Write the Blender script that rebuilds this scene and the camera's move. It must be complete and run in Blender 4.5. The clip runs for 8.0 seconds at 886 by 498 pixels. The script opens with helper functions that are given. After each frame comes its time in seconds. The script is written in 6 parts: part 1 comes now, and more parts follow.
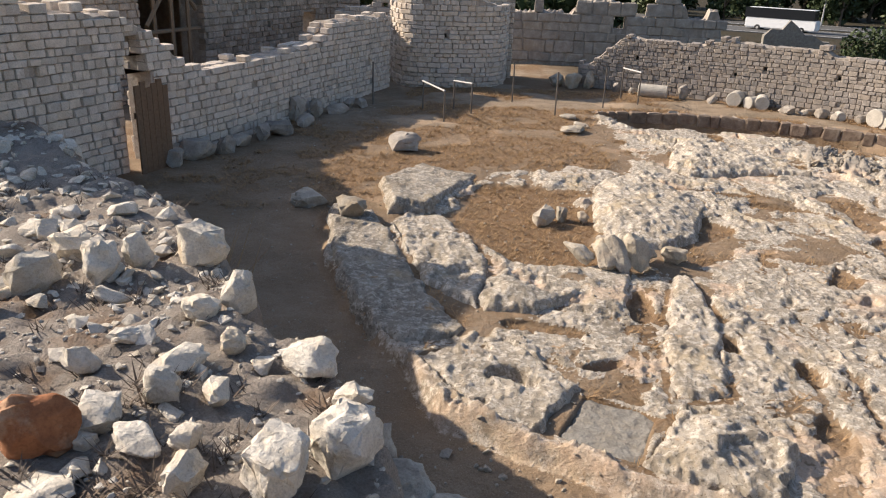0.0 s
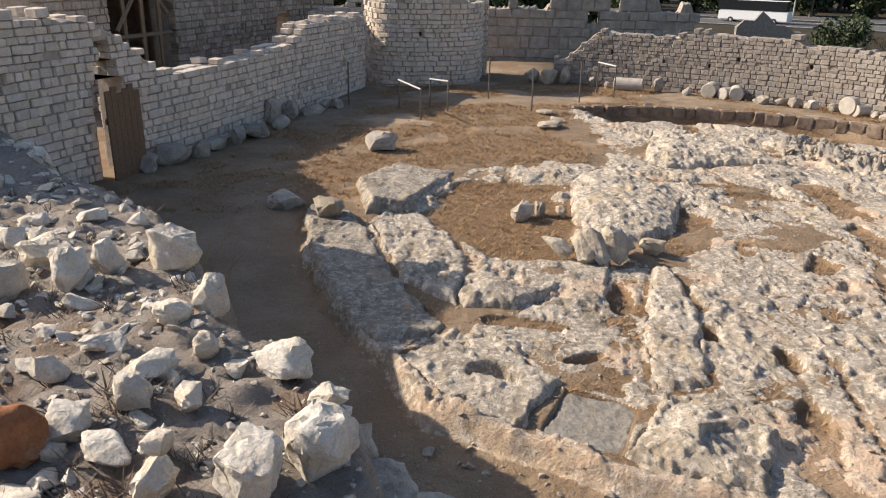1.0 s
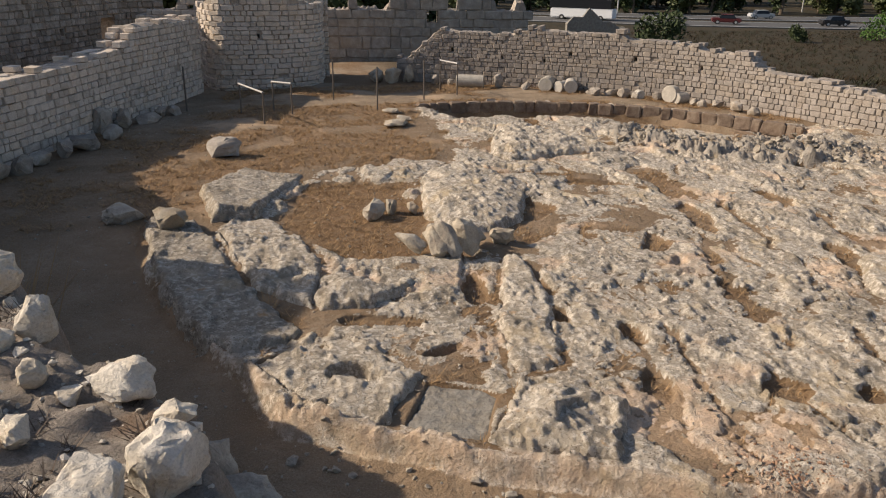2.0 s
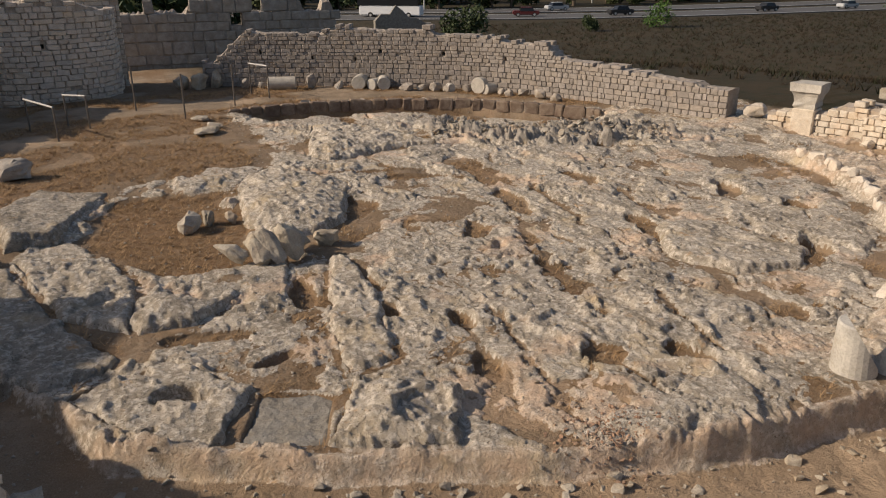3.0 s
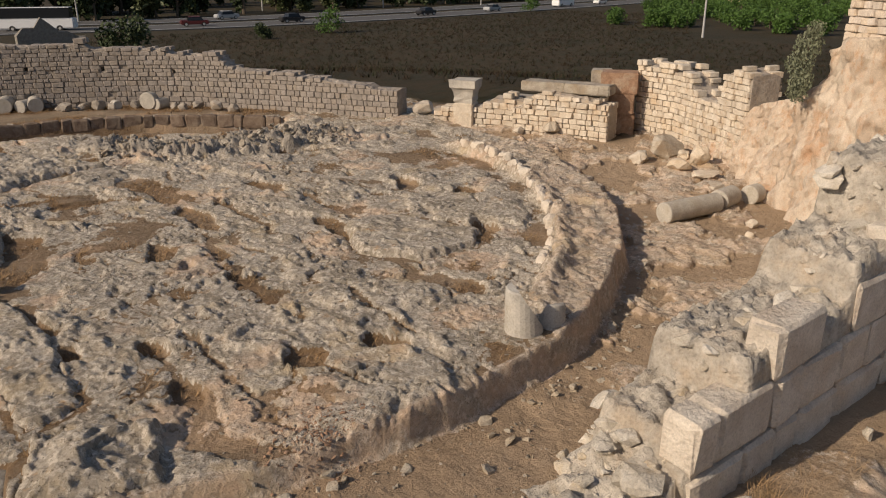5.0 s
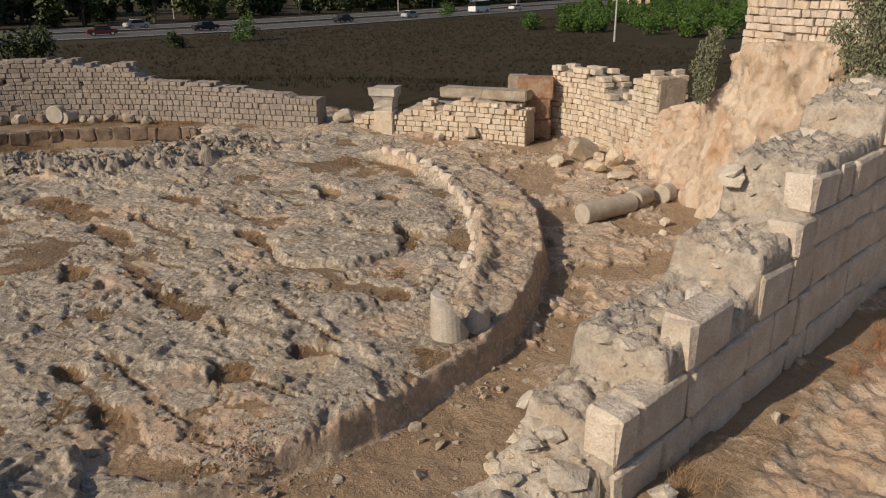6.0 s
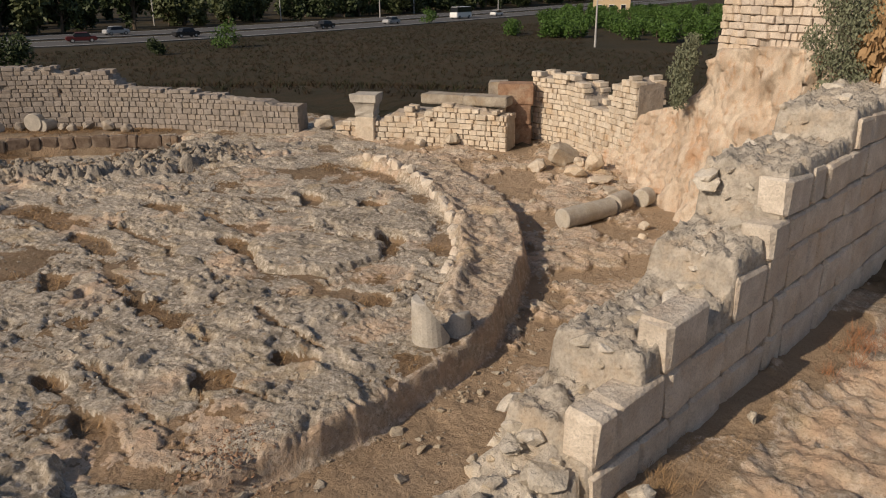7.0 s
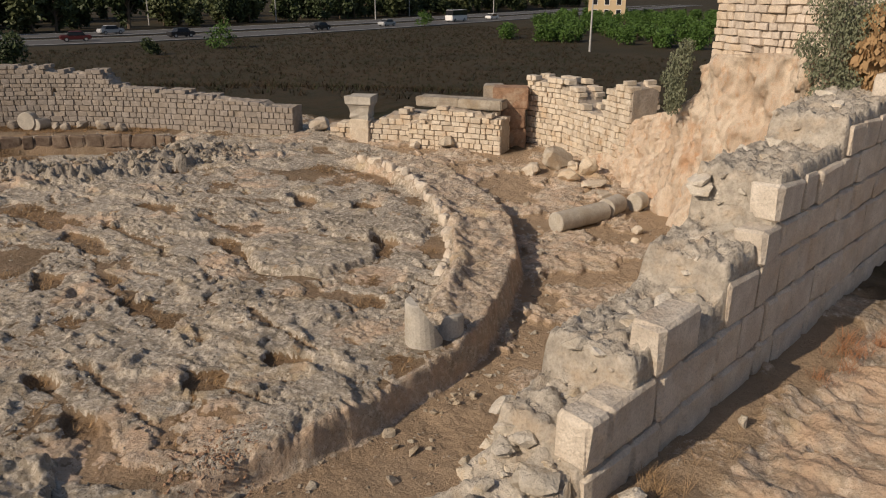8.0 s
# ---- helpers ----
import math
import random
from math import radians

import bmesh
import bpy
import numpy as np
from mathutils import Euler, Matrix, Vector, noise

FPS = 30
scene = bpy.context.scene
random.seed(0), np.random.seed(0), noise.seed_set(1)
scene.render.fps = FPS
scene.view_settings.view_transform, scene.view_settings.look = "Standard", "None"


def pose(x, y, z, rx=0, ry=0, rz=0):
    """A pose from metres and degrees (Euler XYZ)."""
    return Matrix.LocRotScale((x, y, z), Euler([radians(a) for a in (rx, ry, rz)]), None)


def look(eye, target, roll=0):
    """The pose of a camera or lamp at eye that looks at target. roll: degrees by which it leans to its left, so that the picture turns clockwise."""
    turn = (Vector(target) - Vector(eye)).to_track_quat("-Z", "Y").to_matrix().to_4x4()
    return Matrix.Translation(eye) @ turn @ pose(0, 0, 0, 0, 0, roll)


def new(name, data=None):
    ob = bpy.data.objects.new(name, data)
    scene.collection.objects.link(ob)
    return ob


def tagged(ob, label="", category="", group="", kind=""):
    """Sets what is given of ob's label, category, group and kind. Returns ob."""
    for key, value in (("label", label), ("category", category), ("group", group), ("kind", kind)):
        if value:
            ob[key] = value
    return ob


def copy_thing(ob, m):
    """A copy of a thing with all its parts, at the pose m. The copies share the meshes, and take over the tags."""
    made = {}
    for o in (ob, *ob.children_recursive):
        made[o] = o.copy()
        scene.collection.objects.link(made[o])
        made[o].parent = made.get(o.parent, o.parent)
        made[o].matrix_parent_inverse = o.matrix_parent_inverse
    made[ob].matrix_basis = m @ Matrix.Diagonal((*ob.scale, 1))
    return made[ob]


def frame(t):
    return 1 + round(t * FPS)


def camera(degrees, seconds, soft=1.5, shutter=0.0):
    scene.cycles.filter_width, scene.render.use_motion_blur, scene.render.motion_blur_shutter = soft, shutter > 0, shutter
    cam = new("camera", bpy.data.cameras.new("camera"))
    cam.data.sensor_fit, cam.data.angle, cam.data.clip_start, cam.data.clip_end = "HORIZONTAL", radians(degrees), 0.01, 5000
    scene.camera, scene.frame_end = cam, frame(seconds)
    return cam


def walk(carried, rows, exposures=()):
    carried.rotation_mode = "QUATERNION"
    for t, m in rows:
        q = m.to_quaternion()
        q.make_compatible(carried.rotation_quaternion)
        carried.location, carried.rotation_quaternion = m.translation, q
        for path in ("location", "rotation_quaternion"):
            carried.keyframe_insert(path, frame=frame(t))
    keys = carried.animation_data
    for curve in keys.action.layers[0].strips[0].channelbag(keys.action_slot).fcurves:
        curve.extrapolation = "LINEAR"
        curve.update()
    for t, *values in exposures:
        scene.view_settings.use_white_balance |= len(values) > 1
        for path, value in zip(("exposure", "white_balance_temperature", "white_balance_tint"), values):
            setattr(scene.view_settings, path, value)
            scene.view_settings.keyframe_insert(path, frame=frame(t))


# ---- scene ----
# ---- camera and its turn ----
cam = camera(60.66, 8.0, 1.1)
ROWS = [
    (0.0, 0.000, 0.000, 4.400, 0.35, -20.76, -2.39),
    (0.5, 0.011, 0.007, 4.393, 0.47, -20.81, -1.80),
    (1.0, 0.066, 0.039, 4.361, -1.04, -20.77, -1.18),
    (1.5, 0.105, 0.066, 4.317, -5.86, -20.63, -1.16),
    (3.0, 0.272, 0.028, 4.300, -25.78, -20.47, 0.17),
    (3.5, 0.329, 0.004, 4.288, -31.58, -20.41, 0.59),
    (4.0, 0.361, 0.007, 4.275, -38.44, -20.30, 0.54),
    (4.5, 0.413, -0.065, 4.282, -43.79, -20.16, 0.42),
    (5.0, 0.433, -0.145, 4.311, -49.12, -20.03, 0.22),
    (6.5, 0.374, -0.256, 4.380, -55.98, -19.41, 0.50),
    (7.0, 0.367, -0.298, 4.387, -56.32, -19.22, 0.44),
    (7.5, 0.354, -0.307, 4.388, -56.58, -19.11, 0.13),
    (8.0, 0.343, -0.307, 4.392, -56.85, -19.02, -0.23),
]
walk(cam, [(t, pose(x, y, z, 90 + pitch, 0, yaw) @ pose(0, 0, 0, 0, 0, -roll)) for t, x, y, z, yaw, pitch, roll in ROWS],
     [(0.0, 0.78, 6100, 12), (1.0, 0.74, 6100, 12), (2.0, 0.27, 6350, 12), (3.2, -0.06, 6450, 13), (5.0, -0.27, 6500, 13), (6.5, -0.37, 6500, 13), (8.0, -0.40, 6500, 13)])

# ---- daylight: a low afternoon sun from the side ----
SUN_ELEVATION, SUN_FROM = radians(31), Vector((-0.95, 0.31, 0)).normalized()
world = bpy.data.worlds.new("sky")
scene.world = world
world.use_nodes = True
sky = world.node_tree.nodes.new("ShaderNodeTexSky")
sky.sky_type, sky.sun_disc = "NISHITA", False
sky.sun_elevation, sky.sun_rotation = SUN_ELEVATION, math.atan2(SUN_FROM.x, SUN_FROM.y)
sky.dust_density = 2.0
world.node_tree.links.new(sky.outputs[0], world.node_tree.nodes["Background"].inputs[0])
world.node_tree.nodes["Background"].inputs[1].default_value = 0.10
sun = new("sun", bpy.data.lights.new("sun", "SUN"))
sun.data.energy, sun.data.angle, sun.data.color = 4.7, radians(0.6), (1.0, 0.85, 0.66)
sun.matrix_world = look(Vector(), -(SUN_FROM * math.cos(SUN_ELEVATION) + Vector((0, 0, math.sin(SUN_ELEVATION)))))

# ---- materials ----


def ramp(nt, fac, stops):
    node = nt.nodes.new("ShaderNodeValToRGB")
    el = node.color_ramp.elements
    while len(el) < len(stops):
        el.new(0.5)
    for e, (at, c) in zip(el, stops):
        e.position, e.color = at, (*c, 1)
    nt.links.new(fac, node.inputs[0])
    return node.outputs[0]


def mix(nt, fac, a, b, kind="MIX"):
    node = nt.nodes.new("ShaderNodeMix")
    node.data_type, node.blend_type = "RGBA", kind
    for slot, v in ((0, fac), (6, a), (7, b)):
        if isinstance(v, (int, float)):
            node.inputs[slot].default_value = v
        elif isinstance(v, tuple):
            node.inputs[slot].default_value = (*v, 1)
        else:
            nt.links.new(v, node.inputs[slot])
    return node.outputs[2]


def grain(nt, coords, scale, detail=6.0, rough=0.6, kind="noise"):
    if kind == "noise":
        node = nt.nodes.new("ShaderNodeTexNoise")
        node.inputs["Detail"].default_value, node.inputs["Roughness"].default_value = detail, rough
    else:
        node = nt.nodes.new("ShaderNodeTexVoronoi")
        node.feature = kind
    node.inputs["Scale"].default_value = scale
    nt.links.new(coords, node.inputs["Vector"])
    return node.outputs[0]


def math_node(nt, op, a, b):
    node = nt.nodes.new("ShaderNodeMath")
    node.operation = op
    for slot, v in ((0, a), (1, b)):
        if isinstance(v, (int, float)):
            node.inputs[slot].default_value = v
        else:
            nt.links.new(v, node.inputs[slot])
    return node.outputs[0]


def start(name, roughness):
    m = bpy.data.materials.new(name)
    m.use_nodes = True
    nt = m.node_tree
    b = nt.nodes["Principled BSDF"]
    b.inputs["Roughness"].default_value = roughness
    b.inputs["Specular IOR Level"].default_value = 0.25
    return m, nt, b


def relief(nt, b, height, strength, distance):
    node = nt.nodes.new("ShaderNodeBump")
    node.inputs["Strength"].default_value, node.inputs["Distance"].default_value = strength, distance
    nt.links.new(height, node.inputs["Height"])
    nt.links.new(node.outputs[0], b.inputs["Normal"])


def stone(name, light, dark, stain, scale=3.0, vary=0.25, bump=0.03, stained=0.45, fine=38.0):
    """Weathered stone: two scales of grain, blotches of stain, pits, and one tint per piece."""
    m, nt, b = start(name, 0.9)
    geo = nt.nodes.new("ShaderNodeNewGeometry")
    info = nt.nodes.new("ShaderNodeObjectInfo")
    pos = geo.outputs["Position"]
    big = grain(nt, pos, scale)
    small = grain(nt, pos, fine, 8, 0.7)
    c = mix(nt, ramp(nt, big, [(0.35, (0, 0, 0)), (0.68, (1, 1, 1))]), dark, light)
    c = mix(nt, ramp(nt, grain(nt, pos, scale * 0.45, 5, 0.65), [(0.5, (0, 0, 0)), (0.5 + stained * 0.5, (1, 1, 1))]), c, stain)
    c = mix(nt, 0.55, c, ramp(nt, small, [(0.3, (0.3, 0.3, 0.3)), (0.5, (0.75, 0.75, 0.75)), (0.72, (1, 1, 1))]), "MULTIPLY")
    one = math_node(nt, "ADD", math_node(nt, "MULTIPLY", info.outputs["Random"], 0.6), math_node(nt, "MULTIPLY", geo.outputs["Random Per Island"], 0.6))
    c = mix(nt, 1.0, c, ramp(nt, one, [(0.1, (1 - vary, 1 - vary * 1.05, 1 - vary * 1.15)), (0.6, (1, 1, 1)), (1.0, (1, 1 - vary * 0.15, 1 - vary * 0.4))]), "MULTIPLY")
    nt.links.new(c, b.inputs["Base Color"])
    pits = grain(nt, pos, fine * 0.4, kind="F1")
    relief(nt, b, math_node(nt, "ADD", math_node(nt, "ADD", big, math_node(nt, "MULTIPLY", small, 0.3)), math_node(nt, "MULTIPLY", pits, 0.2)), 0.9, bump)
    return m


def plain(name, colour, roughness=0.6, metallic=0.0, scale=30.0, amount=0.3):
    m, nt, b = start(name, roughness)
    geo = nt.nodes.new("ShaderNodeNewGeometry")
    n = grain(nt, geo.outputs["Position"], scale)
    nt.links.new(mix(nt, n, tuple(v * (1 - amount) for v in colour), tuple(min(1, v * (1 + amount)) for v in colour)), b.inputs["Base Color"])
    b.inputs["Metallic"].default_value = metallic
    return m


LIMESTONE = stone("limestone", (0.60, 0.54, 0.44), (0.36, 0.31, 0.25), (0.44, 0.34, 0.22), bump=0.06)
MASONRY = stone("masonry_block", (0.76, 0.67, 0.57), (0.57, 0.49, 0.41), (0.57, 0.48, 0.38), scale=5.0, vary=0.35, bump=0.02)
# darker, greyer copy of MASONRY: the far wall's shade is put into its colour
SHADED_MASONRY = stone("shaded_masonry_block", (0.42, 0.37, 0.325), (0.30, 0.265, 0.23), (0.33, 0.285, 0.245), scale=5.0, vary=0.3, bump=0.03)
WARM_MASONRY = stone("warm_masonry_block", (0.78, 0.70, 0.58), (0.60, 0.51, 0.40), (0.60, 0.46, 0.32), scale=5.0, vary=0.3, bump=0.03)
PALE_BLOCK = stone("pale_block", (0.82, 0.74, 0.63), (0.64, 0.56, 0.46), (0.66, 0.53, 0.40), scale=3.0, vary=0.15, bump=0.07)
GREY_BLOCK = stone("grey_block", (0.50, 0.45, 0.38), (0.32, 0.28, 0.24), (0.36, 0.30, 0.23), scale=4.0, vary=0.3)
PINK_BLOCK = stone("pink_block", (0.46, 0.30, 0.20), (0.28, 0.17, 0.11), (0.50, 0.40, 0.30), scale=6.0, vary=0.3)
BROWN_BLOCK = stone("brown_block", (0.30, 0.23, 0.17), (0.17, 0.12, 0.09), (0.34, 0.28, 0.22), scale=6.0, vary=0.35)
BOULDER = stone("boulder_limestone", (0.80, 0.74, 0.64), (0.60, 0.54, 0.45), (0.62, 0.48, 0.30), scale=6.0, vary=0.25, bump=0.05, stained=0.6, fine=55.0)
RED_STONE = stone("red_stone", (0.38, 0.17, 0.08), (0.27, 0.11, 0.05), (0.50, 0.36, 0.24), scale=9.0, bump=0.02, fine=45.0)
MARBLE = stone("marble", (0.58, 0.54, 0.47), (0.44, 0.41, 0.36), (0.42, 0.37, 0.29), scale=5.0, vary=0.15, bump=0.008)
MORTAR = stone("mortar", (0.50, 0.44, 0.37), (0.35, 0.30, 0.25), (0.42, 0.34, 0.26), scale=6.0, bump=0.03)
BRICK_RUBBLE = stone("rubble_masonry", (0.58, 0.49, 0.40), (0.40, 0.32, 0.25), (0.46, 0.34, 0.24), scale=5.0, vary=0.35)
CONCRETE = stone("old_concrete", (0.34, 0.32, 0.28), (0.22, 0.20, 0.17), (0.30, 0.26, 0.20), scale=9.0, bump=0.03)
WALL_CORE = stone("rubble_concrete", (0.74, 0.67, 0.57), (0.44, 0.395, 0.33), (0.62, 0.50, 0.37), scale=5.0, bump=0.10, fine=26.0)
WOOD = plain("grey_wood", (0.20, 0.14, 0.09), 0.85, 0, 40)
STEEL = plain("rusty_steel", (0.16, 0.14, 0.12), 0.6, 0.6)

# ---- the shape of the ground ----
K = 1.375                                  # metres to one unit of the plan
CENTRE = (4.9 * K, 11.4 * K)               # middle of the round platform
RIM_ANGLE = [-180, -160, -148, -133, -127, -120, -112, -98, -83, -63, -45, -36, -10, 20, 180]
RIM_RADIUS = [6.8, 6.9, 7.2, 7.65, 8.05, 7.95, 7.97, 8.15, 8.27, 8.22, 8.12, 8.05, 8.0, 8.05, 8.05]   # plan units


def gradient_noise(x, y, seed=0):
    xi, yi = np.floor(x).astype(np.int64), np.floor(y).astype(np.int64)
    xf, yf = x - xi, y - yi

    def corner(i, j):
        h = ((xi + i) * 374761393 + (yi + j) * 668265263 + seed * 974711) & 0xFFFFFFFF
        h = ((h ^ (h >> 13)) * 1274126177) & 0xFFFFFFFF
        a = ((h ^ (h >> 16)) & 0xFFFF) / 65536.0 * 2 * np.pi
        return np.cos(a) * (xf - i) + np.sin(a) * (yf - j)

    u, v = xf ** 3 * (xf * (xf * 6 - 15) + 10), yf ** 3 * (yf * (yf * 6 - 15) + 10)
    low = corner(0, 0) * (1 - u) + corner(1, 0) * u
    high = corner(0, 1) * (1 - u) + corner(1, 1) * u
    return (low * (1 - v) + high * v) * 1.5


def fbm(x, y, octaves=4, seed=0, gain=0.5):
    total, amp = 0.0, 1.0
    for o in range(octaves):
        total = total + amp * gradient_noise(x * 2 ** o + 17.3 * o, y * 2 ** o - 9.1 * o, seed + o)
        amp *= gain
    return total


def ridged(x, y, octaves=4, seed=0):
    total, amp = 0.0, 1.0
    for o in range(octaves):
        total = total + amp * (1 - 2 * np.abs(gradient_noise(x * 2 ** o, y * 2 ** o, seed + o)))
        amp *= 0.5
    return total


def step(a, b, v):
    s = np.clip((v - a) / (b - a), 0, 1)
    return s * s * (3 - 2 * s)


def near_line(x, y, ax, ay, bx, by):
    """Distance to a line from a to b, and how far along it."""
    dx, dy = bx - ax, by - ay
    s = np.clip(((x - ax) * dx + (y - ay) * dy) / (dx * dx + dy * dy), 0, 1)
    return np.hypot(x - ax - s * dx, y - ay - s * dy), s


def blob(x, y, cx, cy, rx, ry, turn=0.0, wobble=0.25, seed=0):
    """1 inside an uneven oval, falling to 0 at its edge."""
    c, s = math.cos(radians(turn)), math.sin(radians(turn))
    u, v = ((x - cx) * c + (y - cy) * s) / rx, ((y - cy) * c - (x - cx) * s) / ry
    d = np.hypot(u, v) + wobble * fbm(x * 1.3, y * 1.3, 3, seed + 40)
    return 1 - step(0.8, 1.05, d)


# hollows with soil or straw: x, y, half lengths, turn, depth, straw
HOLLOWS = [
    (1.13, 9.7, 1.05, 1.85, 4, 0.10, 1.0), (-0.2, 12.6, 1.9, 1.0, 50, 0.05, 0.9), (3.2, 9.6, 0.7, 0.4, 20, 0.12, 0.8),
    (4.5, 8.0, 0.55, 0.22, 60, 0.1, 0.5), (0.95, 6.48, 0.55, 0.13, -8, 0.10, 0.7), (2.0, 7.2, 0.16, 0.5, -10, 0.12, 0.6),
    (4.67, 4.36, 0.22, 0.26, 0, 0.13, 0.3), (3.93, 4.6, 0.22, 0.24, 20, 0.11, 0.2), (3.2, 5.8, 0.16, 0.3, -10, 0.15, 0.7),
    (2.64, 6.24, 0.15, 0.3, -10, 0.14, 0.8), (3.0, 4.96, 0.13, 0.3, -10, 0.14, 0.6), (8.8, 8.0, 0.25, 0.5, -20, 0.11, 0.4),
]
HOLLOWS += [
    (7.2, 9.6, 0.3, 0.6, -10, 0.1, 0.5), (7.85, 5.62, 0.22, 0.3, -20, 0.2, 0.5), (9.0, 7.0, 0.3, 0.5, -30, 0.1, 0.3),
    (4.9, 10.8, 0.6, 0.2, -20, 0.12, 0.8), (8.8, 11.3, 1.3, 0.25, -35, 0.14, 0.9), (6.1, 4.6, 0.2, 0.35, -15, 0.08, 0.2),
    (5.6, 8.9, 0.25, 0.6, -12, 0.1, 0.5), (6.6, 7.1, 0.2, 0.55, -12, 0.09, 0.4), (1.35, 5.75, 0.3, 0.13, 20, 0.12, 0.2),
]
# long cracks: from, to, width, depth
CRACKS = [
    (4.81, 7.05, 4.49, 5.76, 0.11, 0.45), (5.3, 8.29, 4.81, 7.05, 0.09, 0.2), (2.70, 8.43, 2.77, 7.84, 0.06, 0.15), (2.77, 7.84, 2.73, 6.73, 0.07, 0.2),
    (3.53, 5.89, 3.37, 4.96, 0.05, 0.12), (3.37, 4.96, 3.13, 4.04, 0.05, 0.12), (3.97, 4.95, 3.99, 3.78, 0.05, 0.12), (5.22, 5.74, 4.92, 4.21, 0.05, 0.10),
    (2.8, 11.5, 5.0, 11.3, 0.09, 0.2), (6.3, 9.6, 5.9, 7.4, 0.07, 0.16), (3.0, 13.6, 5.6, 12.6, 0.10, 0.18), (2.2, 6.4, 2.35, 5.2, 0.05, 0.12),
    (7.3, 8.8, 7.0, 7.2, 0.06, 0.14),
]
# plates of bedrock that stand out of the rest: outlines in metres, clockwise or not
HOLED = [(-0.39, 8.0), (0.11, 8.28), (0.46, 8.4), (0.85, 8.45), (1.22, 7.98), (1.58, 7.43), (1.04, 6.50), (0.59, 6.58), (0.18, 7.05)]
PATCH = [(1.55, 7.38), (2.15, 7.13), (2.36, 6.88), (1.98, 6.02), (1.5, 6.16), (1.12, 6.50)]
LONG = [(-2.29, 13.62), (-1.54, 13.56), (-1.01, 12.35), (-0.36, 10.19), (0.33, 8.87), (0.11, 8.46), (-0.59, 8.31), (-1.09, 8.98), (-1.58, 10.27), (-2.02, 11.93)]
SHELF = [(-1.0, 12.64), (-0.34, 12.89), (0.36, 12.23), (0.7, 10.98), (0.58, 10.09), (0.45, 9.4), (-0.32, 10.19)]
HUMP = [(0.51, 10.29), (0.95, 10.78), (1.39, 9.97), (1.99, 10.14), (1.94, 9.84), (1.25, 9.3), (0.48, 9.31)]
SQUARE = [(-1.46, 15.11), (-0.69, 17.02), (0.66, 16.35), (-0.36, 13.45), (-1.09, 13.28)]
TONGUE = [(3.08, 15.77), (4.07, 16.99), (4.62, 16.05), (5.26, 14.82), (4.34, 12.56), (3.64, 11.96), (2.93, 12.11), (2.66, 13.31)]
BIG = [(1.89, 6.06), (2.53, 6.96), (2.9, 6.85), (3.35, 6.64), (3.55, 6.3), (3.09, 5.5), (2.43, 5.72)]
OUTCROP = [(6.21, 21.0), (5.21, 17.81), (5.48, 16.96), (7.36, 17.41), (8.52, 17.23), (8.02, 18.98), (7.13, 20.03)]
FLAT = [(9.15, 9.77), (10.15, 9.51), (10.43, 8.55), (10.56, 7.75), (9.87, 7.25), (8.71, 7.57), (8.34, 8.56)]
WEDGE = [(3.55, 10.9), (3.78, 10.6), (3.70, 9.2), (3.2, 7.3), (2.55, 7.25), (2.75, 8.6)]


def depth_in(x, y, corners):
    """Distance inside an outline (negative outside)."""
    inside, far = np.zeros(x.shape, dtype=bool), np.full(x.shape, 99.0)
    for (ax, ay), (bx, by) in zip(corners, corners[1:] + corners[:1]):
        far = np.minimum(far, near_line(x, y, ax, ay, bx, by)[0])
        inside ^= ((ay > y) != (by > y)) & (x < (bx - ax) * (y - ay) / (by - ay + 1e-9) + ax)
    return np.where(inside, far, -far)


